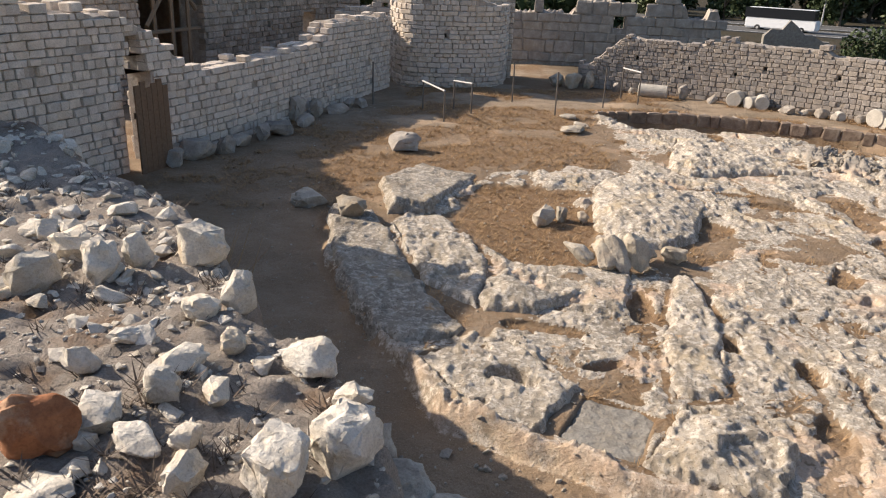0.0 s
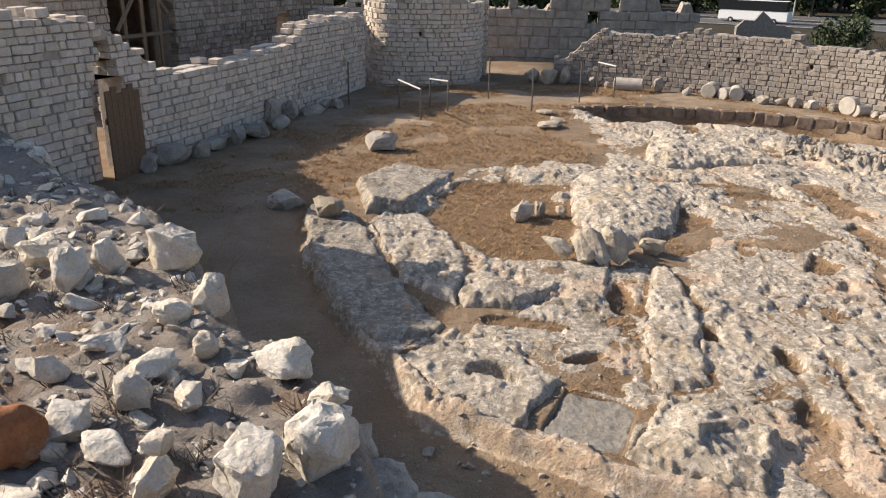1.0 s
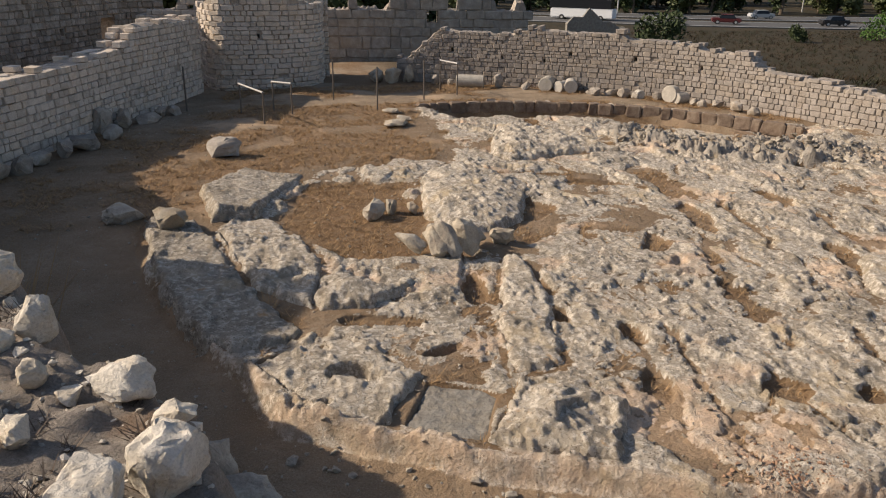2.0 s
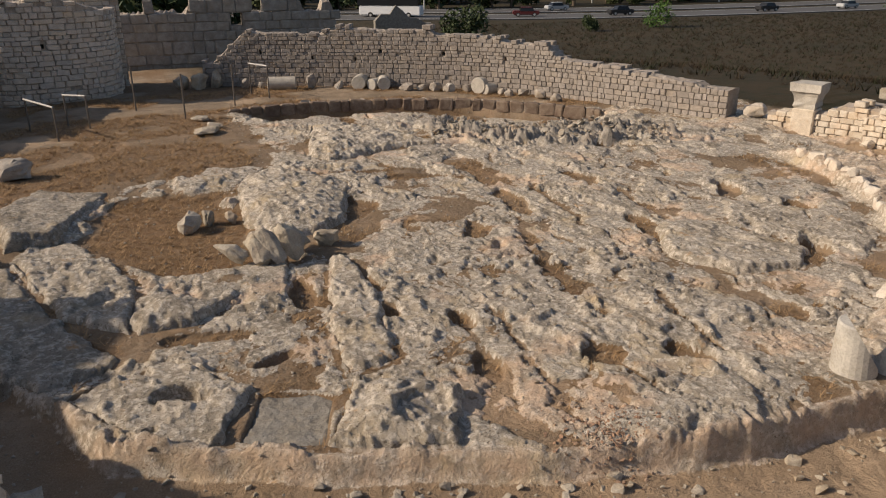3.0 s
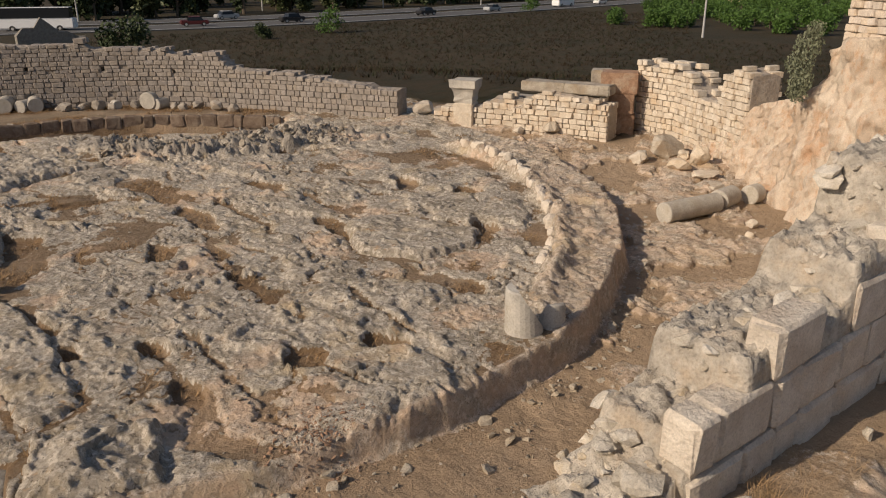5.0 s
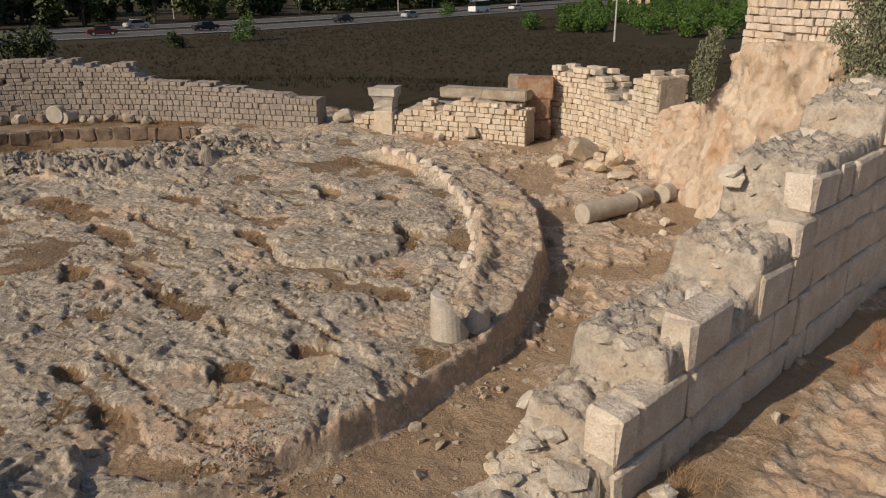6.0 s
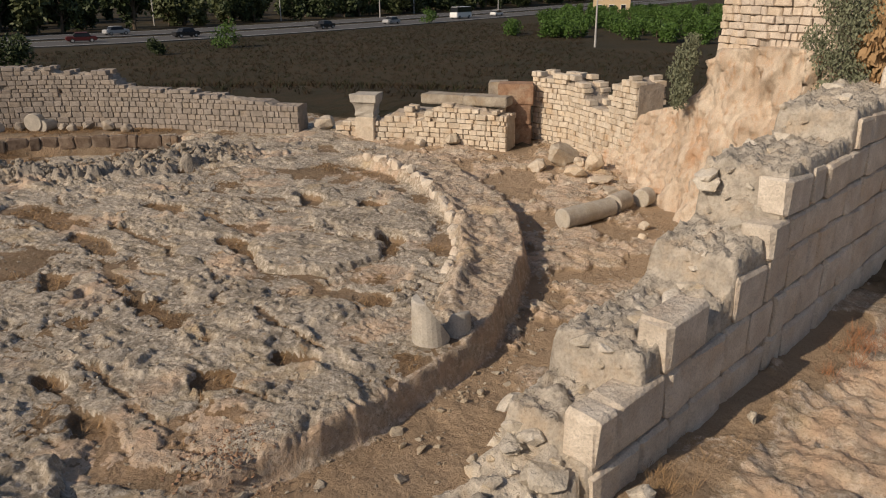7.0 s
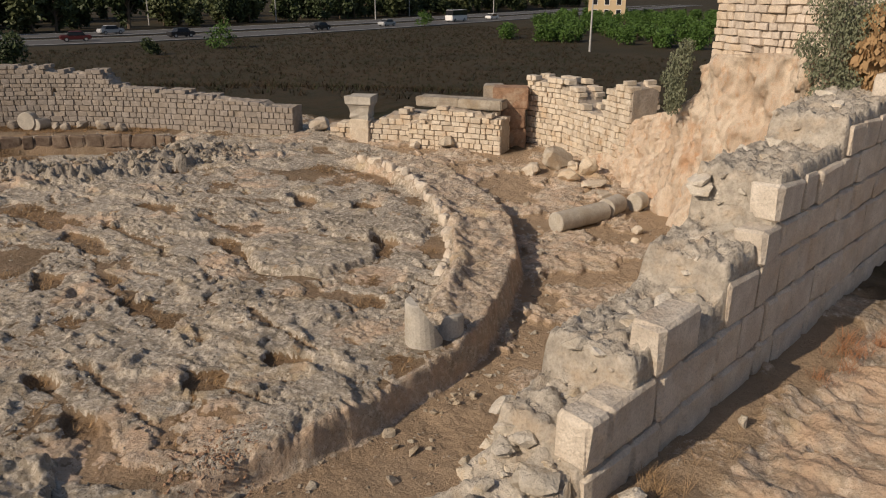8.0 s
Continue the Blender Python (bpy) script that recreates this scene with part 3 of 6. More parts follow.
def profile(stops):
    """Height along a wall from (metres, height) stops."""
    xs, hs = [s[0] for s in stops], [s[1] for s in stops]
    return lambda s: float(np.interp(s, xs, hs))


def masonry(wall, path, top, thick, course, block, material, seed, holes=(), parts=300, base=None, core=MORTAR, back=True, jitter=0.012, flat=False, ragged=1.0, missing=0.012, gap=0.016, deep=None, wear=0.09, across=5, fine=0.12, crag=0.35):
    """Courses of blocks on both faces of a mortar core, along a plan line; holes are (from, to, low, high) along the wall.
    The line is the front face; the wall's body lies to the left of its direction. The nearest blocks are parts, the rest one piece."""
    rnd = random.Random(seed)
    total = length(path)
    base = base or (lambda s: 0.0)
    variants = [block_mesh("block", seed * 10 + i, wear if not flat else 0.05) for i in range(6)]
    for me in variants:
        me.materials.append(material)
    placed = []
    lowest = min(base(s * total / 20) for s in range(21)) - 0.15
    z, row = lowest, 0
    while z < max(top(s * total / 60) for s in range(61)):
        h = course * rnd.uniform(0.78, 1.25)
        s = -rnd.uniform(0, block)
        while s < total:
            w = block * rnd.choice((0.55, 0.7, 0.85, 1.0, 1.0, 1.2, 1.5)) * rnd.uniform(0.9, 1.1)
            a, b = max(s, 0), min(s + w, total)
            s += w
            mid = (a + b) / 2
            if b - a < 0.08 or z + h < base(mid) - 0.05:
                continue
            if z + h * 0.6 > top(mid) + ragged * rnd.uniform(-0.5, 0.35) * course:
                continue
            if rnd.random() < missing:
                continue
            if any(b > h0 + 0.02 and a < h1 - 0.02 and z + h > l + 0.02 and z < u - 0.02 for h0, h1, l, u in holes):
                cut = [hh for hh in holes if b > hh[0] + 0.02 and a < hh[1] - 0.02 and z + h > hh[2] + 0.02 and z < hh[3] - 0.02][0]
                if a < cut[0] - 0.08:
                    b = cut[0]
                elif b > cut[1] + 0.08:
                    a = cut[1]
                else:
                    continue
                mid = (a + b) / 2
            p, d = along(path, mid)
            left = Vector((-d.y, d.x, 0))
            depth = deep or min(0.3, abs(thick) * 0.45)
            left = left * (1 if thick > 0 else -1)
            for face in ((0, 1) if back else (0,)):
                out = depth / 2 - rnd.uniform(0.0, jitter * 2)
                q = p + left * (out if face == 0 else abs(thick) - out)
                q.z = z + h / 2
                m = Matrix.LocRotScale(q, Euler((rnd.gauss(0, jitter), rnd.gauss(0, jitter * 1.5), math.atan2(d.y, d.x) + rnd.gauss(0, jitter))),
                                       Vector((b - a - gap, depth, h - gap * 0.9)))
                placed.append((face, (q - Vector((0, 0, 4))).length, m))
        z += h
        row += 1
    # mortar core, a hand's width below the blocks' tops
    bm = bmesh.new()
    n = max(8, int(total / fine))

    def open_at(i):
        mid = (i + 0.5) * total / n
        return sorted((l, u) for h0, h1, l, u in holes if h0 <= mid <= h1)

    def crown(mid, k):
        lift = noise.fractal(Vector((mid * (3.1 if across == 5 else 5.0), k * (4.4 if across == 5 else 6.5) / across, seed * 5.0)), 0.6, 2.0, 3 if across == 5 else 6)
        return top(mid) - course * (0.5 if k in (0, across - 1) else 0.28 if across == 5 else 0.16) + lift * course * crag

    for i in range(n):
        s0, s1 = i * total / n, (i + 1) * total / n
        (p0, d0), (p1, d1) = along(path, s0 + 1e-4), along(path, s1 - 1e-4)
        l0, l1 = (Vector((-d.y, d.x, 0)) * (1 if thick > 0 else -1) for d in (d0, d1))
        wide = abs(thick) - 0.09
        ends = []
        for p, l, at in ((p0, l0, s0), (p1, l1, s1)):
            ends.append([(p + l * (0.045 + wide * k / (across - 1)), crown(at, k)) for k in range(across)])
        spans, low = [], lowest - 0.3
        for l, u in open_at(i):
            spans.append((low, l))
            low = u
        spans.append((low, None))
        for lo, hi in spans:
            if hi is None and min(e[1] for e in ends[0] + ends[1]) - lo < 0.03:
                continue
            rows = [[bm.verts.new((q.x, q.y, t if hi is None else hi)) for q, t in e] for e in ends]
            foot = [[bm.verts.new((e[k][0].x, e[k][0].y, lo)) for k in (0, across - 1)] for e in ends]
            for k in range(across - 1):
                bm.faces.new((rows[0][k], rows[1][k], rows[1][k + 1], rows[0][k + 1]))
            bm.faces.new((foot[0][0], foot[1][0], rows[1][0], rows[0][0]))
            bm.faces.new((foot[1][1], foot[0][1], rows[0][-1], rows[1][-1]))
            if across == 5 or i in (0, n - 1):
                bm.faces.new([foot[0][1], foot[0][0]] + rows[0])
                bm.faces.new([foot[1][0], foot[1][1]] + rows[1][::-1])
            bm.faces.new((foot[0][0], foot[0][1], foot[1][1], foot[1][0]))
    if across > 5:
        bmesh.ops.remove_doubles(bm, verts=bm.verts, dist=0.002)
    bmesh.ops.recalc_face_normals(bm, faces=bm.faces)
    part("core", bm, core, wall, smooth=across > 5)
    placed.sort(key=lambda v: (v[0], v[1]))
    for face, _, m in placed[:parts]:
        ob = new("block", variants[rnd.randrange(6)])
        ob.parent = wall
        ob.matrix_basis = m
    rest = placed[parts:]
    if rest:
        verts, faces = [], []
        for _, _, m in rest:
            me = variants[rnd.randrange(6)]
            k = len(verts)
            verts += [m @ v.co for v in me.vertices]
            faces += [[k + i for i in f.vertices] for f in me.polygons]
        me = bpy.data.meshes.new("blocks")
        me.from_pydata([tuple(v) for v in verts], [], faces)
        tagged(part("blocks", me, material, wall), kind="stuff")


def plan(*points):
    return [(x * K, y * K) for x, y in points]

# ---- the rubble mound under and beside the camera ----
MOUND_EDGE = [(0.35, -2.5), (0.30, 1.6), (0.02, 2.4), (-0.18, 3.2), (-0.40, 3.95), (-0.78, 4.62), (-1.48, 5.25), (-2.15, 6.75), (-2.95, 7.95), (-4.25, 8.95),
              (-6.4, 11.5), (-7.2, 11.9), (-8.6, 12.2), (-11.5, 12.0), (-11.5, -2.5)]


def mound_height(x, y):
    inside = np.zeros(x.shape, dtype=bool)
    far = np.full(x.shape, 99.0)
    for (ax, ay), (bx, by) in zip(MOUND_EDGE, MOUND_EDGE[1:] + MOUND_EDGE[:1]):
        far = np.minimum(far, near_line(x, y, ax, ay, bx, by)[0])
        cross = ((ay > y) != (by > y)) & (x < (bx - ax) * (y - ay) / (by - ay + 1e-9) + ax)
        inside ^= cross
    d = np.where(inside, far, -far) + 0.10 * fbm(x * 1.6, y * 1.6, 3, 201)
    top = 1.78 + 0.10 * fbm(x * 0.8, y * 0.8, 3, 202) + 0.05 * fbm(x * 4, y * 4, 4, 203, 0.6) + 0.8 * step(1.7, 1.0, y + 0.2 * fbm(x, y, 2, 204))
    top = top + 0.018 * ridged(x * 7, y * 7, 3, 205)
    bench = step(-0.75, -0.45, d) * step(5.2, 4.4, y) * (0.9 + 0.06 * fbm(x * 5, y * 5, 4, 206))
    return -0.8 + bench + (top + 0.8 - bench) * step(-0.42, 0.03, d)


def patch(name, xs, ys, fn):
    X, Y = np.meshgrid(xs, ys, indexing="ij")
    Z = fn(X, Y)
    nx, ny = len(xs), len(ys)
    i = np.arange(nx * ny).reshape(nx, ny)
    quads = np.stack([i[:-1, :-1], i[1:, :-1], i[1:, 1:], i[:-1, 1:]], -1).reshape(-1, 4)
    me = bpy.data.meshes.new(name)
    me.from_pydata(np.stack([X.ravel(), Y.ravel(), Z.ravel()], 1).tolist(), [], quads.tolist())
    me.polygons.foreach_set("use_smooth", np.ones(len(quads), dtype=bool))
    return me


def dirt_material():
    m, nt, b = start("grey_dirt", 0.95)
    pos = nt.nodes.new("ShaderNodeNewGeometry").outputs["Position"]
    n1, n2, n3 = grain(nt, pos, 2.2), grain(nt, pos, 14, 8, 0.7), grain(nt, pos, 60, 6, 0.7)
    c = mix(nt, n1, (0.30, 0.255, 0.21), (0.48, 0.41, 0.34))
    c = mix(nt, ramp(nt, n2, [(0.48, (0, 0, 0)), (0.7, (1, 1, 1))]), c, (0.44, 0.39, 0.33))
    c = mix(nt, ramp(nt, grain(nt, pos, 1.3, 4), [(0.55, (0, 0, 0)), (0.72, (1, 1, 1))]), c, (0.26, 0.16, 0.09))
    c = mix(nt, 0.6, c, ramp(nt, n3, [(0.3, (0.3, 0.3, 0.3)), (0.62, (1, 1, 1))]), "MULTIPLY")
    nt.links.new(c, b.inputs["Base Color"])
    relief(nt, b, math_node(nt, "ADD", n2, math_node(nt, "MULTIPLY", n3, 0.7)), 1.0, 0.05)
    return m


DIRT = dirt_material()
mound = part("rubble_mound", patch("rubble_mound", np.arange(-11.4, 1.6, 0.06), np.arange(-2.4, 12.9, 0.06), mound_height), DIRT)
tagged(mound, "top of a collapsed wall of grey dirt and rubble", "rubble mound", kind="structure")


MX, MY = np.arange(-11.4, 1.6, 0.06), np.arange(-2.4, 12.9, 0.06)
on_mound = lookup(MX, MY, mound_height(*np.meshgrid(MX, MY, indexing="ij")))


def rock_thing(name, x, y, z, sx, sy, sz, turn, seed, material, label, category="stone", group="", cuts=2, rough=0.09, square=0.5, tilt=(0, 0), sink=0.12):
    ob = part(name, boulder_mesh(name, sx, sy, sz, seed, cuts=cuts, rough=rough, square=square), material)
    ob.matrix_basis = pose(x, y, z - sz * sink, tilt[0], tilt[1], turn)
    return tagged(ob, label, category, group)


# large stones on the mound: x, y, width, height
MOUND_STONES = [
    (-2.19, 6.10, 0.56, 0.52), (-3.41, 5.55, 0.46, 0.40), (-3.33, 6.12, 0.42, 0.33), (-2.90, 5.73, 0.46, 0.40), (-2.68, 6.03, 0.32, 0.38),
    (-3.95, 6.68, 0.30, 0.22), (-1.58, 5.20, 0.32, 0.36), (-1.81, 4.99, 0.32, 0.24), (-1.45, 4.59, 0.20, 0.22), (-0.88, 4.40, 0.50, 0.27),
    (-0.55, 4.02, 0.30, 0.18), (-0.52, 3.40, 0.44, 0.44), (-0.83, 3.08, 0.52, 0.34),
]
for i, (x, y, w, h) in enumerate(MOUND_STONES):
    rock_thing("boulder", x, y + w * 0.3, on_mound(x, y + w * 0.3), w * 1.05, w * (0.8 + 0.3 * (i % 3) / 2), h * 1.15, 37 * i, 300 + i, BOULDER,
               "pale rough limestone boulder on the rubble mound", "boulder", "boulders on the mound", square=0.35 + 0.05 * (i % 4))
MOUND_SLABS = [
    (-1.73, 3.89, 0.34, 0.26), (-1.72, 4.26, 0.44, 0.20), (-1.39, 3.98, 0.30, 0.16), (-2.36, 4.31, 0.28, 0.22), (-2.19, 4.64, 0.32, 0.12),
    (-1.92, 3.55, 0.40, 0.24), (-1.62, 3.32, 0.40, 0.14), (-1.94, 3.42, 0.17, 0.10), (-1.29, 3.09, 0.26, 0.22), (-1.88, 3.20, 0.26, 0.10),
    (-1.97, 3.00, 0.44, 0.14),
]
for i, (x, y, w, h) in enumerate(MOUND_SLABS):
    rock_thing("fieldstone", x, y + w * 0.2, on_mound(x, y + w * 0.2), w * 1.05, w * 0.75, h * 1.2, 53 * i, 340 + i, BOULDER,
               "flat angular piece of pale limestone on grey dirt", "stone", "flat stones on the mound", square=0.4, tilt=(8 * (i % 3 - 1), 6 * (i % 2)))
rock_thing("red_block", -2.22, 3.45, on_mound(-2.22, 3.45), 0.52, 0.42, 0.46, 25, 380, RED_STONE, "brick-red conglomerate block half sunk in dirt", "stone", square=0.6, tilt=(0, 14))


def scatter(name, spots, sizes, material, label, seed, kinds=8, cuts=0, flat=0.7, corners=12):
    """Many small stones as one piece of stuff. spots: x, y, z."""
    rnd = random.Random(seed)
    shapes = [boulder_mesh("pebble", 1, 1, flat, seed * 7 + i, corners=corners, cuts=cuts) for i in range(kinds)]
    verts, faces = [], []
    for x, y, z in spots:
        me = shapes[rnd.randrange(kinds)]
        s = sizes[0] + (sizes[1] - sizes[0]) * rnd.random() ** 2.2
        m = Matrix.Translation((x, y, z - s * 0.12)) @ Euler((rnd.gauss(0, 0.3), rnd.gauss(0, 0.3), rnd.uniform(0, 6.3))).to_matrix().to_4x4() @ Matrix.Diagonal((s * rnd.uniform(0.7, 1.3), s, s * rnd.uniform(0.6, 1.1), 1))
        k = len(verts)
        verts += [tuple(m @ v.co) for v in me.vertices]
        faces += [[k + i for i in f.vertices] for f in me.polygons]
    me = bpy.data.meshes.new(name)
    me.from_pydata(verts, [], faces)
    for s in shapes:
        bpy.data.meshes.remove(s)
    return tagged(part(name, me, material), label, "stones", kind="stuff")


rnd = random.Random(5)
spots = []
while len(spots) < 2900:
    y = 1.9 + 9.5 * rnd.random() ** 1.7
    x = rnd.uniform(-1.6 - 0.75 * y, 0.3)
    z = on_mound(x, y)
    if z > 0.2:
        spots.append((x, y, z))
scatter("rubble", spots[:1180] + spots[1460:], (0.02, 0.11), BOULDER, "small pale limestone rubble strewn over grey dirt", 11)
scatter("rubble", spots[1180:1290], (0.08, 0.22), BOULDER, "fist to head sized pale limestone rubble", 12, cuts=1)
more = []
while len(more) < 620:
    y = rnd.uniform(4.8, 11.2)
    x = rnd.uniform(-2.2 - 0.62 * y, -0.3 - 0.25 * y)
    if on_mound(x, y) > 1.2:
        more.append((x, y, on_mound(x, y)))
scatter("rubble", more[:430], (0.05, 0.2), BOULDER, "pale limestone rubble covering the back of the mound", 13, cuts=1)
scatter("rubble", more[430:], (0.16, 0.38), BOULDER, "larger pale limestone pieces on the back of the mound", 14, cuts=1)
for i, (x, y, z) in enumerate(spots[1400:1424]):
    w = rnd.uniform(0.14, 0.26)
    rock_thing("fieldstone", x, y, z, w, w * rnd.uniform(0.6, 1), w * rnd.uniform(0.4, 0.8), rnd.uniform(0, 360), 400 + i % 30, BOULDER,
               "rough pale limestone piece lying on the rubble mound", "stone", "loose stones on the mound", cuts=1)

for i, (x, y, z, w, h) in enumerate([(-0.35, 5.45, 0.0, 0.95, 0.5), (0.0, 5.15, -0.05, 0.9, 0.5), (0.3, 4.75, -0.1, 0.9, 0.5), (-0.2, 4.8, 0.1, 0.8, 0.5), (0.15, 4.2, 0.0, 1.0, 0.55), (-0.62, 5.75, 0.2, 0.6, 0.5), (0.5, 4.1, -0.2, 0.8, 0.4)]):
    rock_thing("ledge_rock", x, y, z, w, w * 0.75, h, 40 * i, 390 + i, LIMESTONE, "low worn limestone ledge at the foot of the mound", "rock", "ledge rocks below the mound", square=0.4, sink=0.3)

# ---- slabs and loose stones of the platform ----


def slab_mesh(name, corners, thick, seed, rough=0.05, fine=0.03, pits=(), dome=0.0, ledge=0.03):
    """A broken plate of bedrock over an uneven outline, its foot at z = -thick."""
    xs, ys = [c[0] for c in corners], [c[1] for c in corners]
    X, Y = np.meshgrid(np.arange(min(xs) - 0.3, max(xs) + 0.3, fine), np.arange(min(ys) - 0.3, max(ys) + 0.3, fine), indexing="ij")
    d = depth_in(X, Y, corners) + 0.06 * fbm(X * 2.2, Y * 2.2, 4, seed) + 0.02 * fbm(X * 9, Y * 9, 3, seed + 3)
    top = rough * fbm(X * 1.6, Y * 1.6, 4, seed + 7, 0.6) + rough * 0.5 * ridged(X * 2.6, Y * 0.9, 3, seed + 9)
    tread = top / 0.05 + 0.4 * fbm(X * 2.3, Y * 2.3, 4, seed + 4)
    top = top + ledge * (step(0.38, 0.62, np.mod(tread, 1.0)) - np.mod(tread, 1.0)) + dome * step(0.0, 0.6, d)
    Z = -thick + thick * (0.75 * step(-0.07, 0.0, d) + 0.25 * step(-0.02, 0.10, d)) + top * step(-0.06, 0.05, d)
    for px, py, pr, deep in pits:
        Z = Z - deep * blob(X, Y, px, py, pr, pr * 0.7, 20, 0.5, seed)
    Z = Z + 0.006 * fbm(X * 8, Y * 8, 4, seed + 5, 0.75) + 0.16 * rough * ridged(X * 9, Y * 5, 3, seed + 6)
    keep = d > -0.10
    nx, ny = X.shape
    i = np.arange(nx * ny).reshape(nx, ny)
    ok = keep[:-1, :-1] & keep[1:, :-1] & keep[1:, 1:] & keep[:-1, 1:]
    quads = np.stack([i[:-1, :-1], i[1:, :-1], i[1:, 1:], i[:-1, 1:]], -1)[ok]
    used = np.unique(quads)
    remap = np.zeros(nx * ny, dtype=int)
    remap[used] = np.arange(len(used))
    me = bpy.data.meshes.new(name)
    me.from_pydata(np.stack([X.ravel(), Y.ravel(), Z.ravel()], 1)[used].tolist(), [], remap[quads].tolist())
    me.polygons.foreach_set("use_smooth", np.ones(len(quads), dtype=bool))
    return me


def slab(name, pts, z, thick, seed, material, label, tilt=(0, 0), rough=0.05, pits=(), dome=0.0, ledge=0.03, fine=0.03):
    cx, cy = sum(p[0] for p in pts) / len(pts), sum(p[1] for p in pts) / len(pts)
    pits = [(a - cx, b - cy, r, deep) for a, b, r, deep in pits]
    ob = part(name, slab_mesh(name, [(a - cx, b - cy) for a, b in pts], thick, seed, rough, fine, pits, dome, ledge), material)
    ob.matrix_basis = pose(cx, cy, z, tilt[0], tilt[1], 0)
    return tagged(ob, label, "rock slab")


PLATE_ROCK = bedrock_material("plate_limestone")
GREY_PLATE = bedrock_material("grey_plate_limestone", (0.80, 0.80, 0.80))
slab("rock_slab", LONG, 0.06, 0.6, 501, GREY_PLATE, "long grey weathered slab of bedrock at the platform edge", (0, 3), 0.035)
slab("rock_slab", SQUARE, 0.16, 0.6, 502, GREY_PLATE, "tilted square slab of rough grey concrete and stone", (-3, 4), 0.025, ledge=0.01)
slab("rock_slab", HOLED, 0.03, 0.6, 503, PLATE_ROCK, "pale limestone slab with a broken hollow in it", rough=0.03, fine=0.022,
     pits=[(0.78, 7.62, 0.30, 0.20), (0.95, 7.45, 0.18, 0.12), (0.42, 6.98, 0.08, 0.15), (0.42, 8.22, 0.2, 0.07)])
slab("rock_slab", SHELF, 0.03, 0.5, 504, PLATE_ROCK, "weathered limestone shelf beside the long slab", pits=[(0.2, 10.6, 0.25, 0.12)])
slab("rock_slab", HUMP, 0.05, 0.5, 505, PLATE_ROCK, "rounded yellowish limestone hump", rough=0.05, dome=0.14)
slab("concrete_patch", PATCH, -0.06, 0.45, 506, CONCRETE, "flat grey patch of old concrete between rocks", rough=0.010, ledge=0.0, fine=0.025)
slab("rock_slab", BIG, 0.06, 0.7, 507, PLATE_ROCK, "big pale limestone hump with a yellow hollow", (2, -3), 0.05, fine=0.022, dome=0.14, pits=[(2.95, 6.2, 0.28, 0.10)])
slab("rock_slab", TONGUE, 0.06, 0.5, 508, PLATE_ROCK, "broad pale limestone hump on the platform", rough=0.045, dome=0.12)
slab("rock_slab", OUTCROP, 0.06, 0.4, 509, PLATE_ROCK, "long pale limestone outcrop with a rounded back", rough=0.06, dome=0.16)
slab("rock_slab", FLAT, 0.07, 0.5, 510, PLATE_ROCK, "broken limestone plate with a sharp front edge", (0, 2), 0.035)
slab("rock_slab", WEDGE, 0.05, 0.4, 511, PLATE_ROCK, "long wedge of pale limestone split off by a crack", rough=0.03, fine=0.025, dome=0.03)

STONES = [
    (-1.2, 18.4, 0.98, 0.52, 0.8), (1.72, 13.35, 0.62, 0.40, 0.7), (2.12, 13.6, 0.36, 0.34, 0.6), (2.5, 13.5, 0.32, 0.25, 0.5), (-1.75, 12.9, 0.74, 0.36, 0.6),
    (3.65, 11.5, 0.55, 0.36, 0.4), (-2.65, 13.8, 0.95, 0.34, 0.7), (3.36, 21.4, 0.99, 0.20, 0.5), (3.78, 22.3, 0.77, 0.16, 0.5), (3.57, 23.5, 0.72, 0.16, 0.6),
]
for i, (x, y, w, h, sq) in enumerate(STONES):
    z = height(x, y) + (0.16 if i == 4 else 0)
    rock_thing("loose_stone", x, y, z, w, w * 0.75, h * 1.15, 20 + 31 * i, 520 + i, LIMESTONE if i else GREY_BLOCK, "loose weathered limestone block lying on the platform", "stone", "loose stones on the platform", square=sq)
for i, (x, y, w, h, lean) in enumerate([(2.52, 10.75, 0.30, 0.60, 52), (2.76, 10.75, 0.26, 0.62, 40), (3.08, 10.95, 0.34, 0.58, 38), (2.28, 10.95, 0.26, 0.50, 66), (3.25, 11.3, 0.36, 0.46, 45)]):
    rock_thing("upright_stone", x, y, height(x, y) + 0.14, w * 1.3, w * 1.05, h * 1.35, 20 * i, 540 + i, LIMESTONE, "narrow limestone splinter leaning in a fan of stones", "stone", "fan of leaning stones", square=0.5, tilt=(-lean, 14 * (i - 2)))

# raised kerb of pale stones on the inner side of the ring
KERB = rounded([(15.25, 12.2), (14.9, 10.3), (12.95, 8.1), (11.95, 7.18), (10.8, 6.35), (9.6, 5.83)], 2)
at, i = 0.15, 0
kerb_rnd = random.Random(17)
while at < length(KERB) - 0.2:
    w = kerb_rnd.uniform(0.26, 0.62)
    p, d = along(KERB, at + w / 2)
    rock_thing("kerb_stone", p.x, p.y, height(p.x, p.y) - 0.10, w * 1.08, 0.22 + 0.10 * kerb_rnd.random(), 0.26 + 0.10 * kerb_rnd.random(), math.degrees(math.atan2(d.y, d.x)) + kerb_rnd.gauss(0, 6), 760 + i % 12, PALE_BLOCK,
               "pale pinkish kerb stone set on edge in the ring", "kerb stone", "kerb stones of the ring", cuts=1, square=0.85, rough=0.05)
    at, i = at + w * 0.96, i + 1

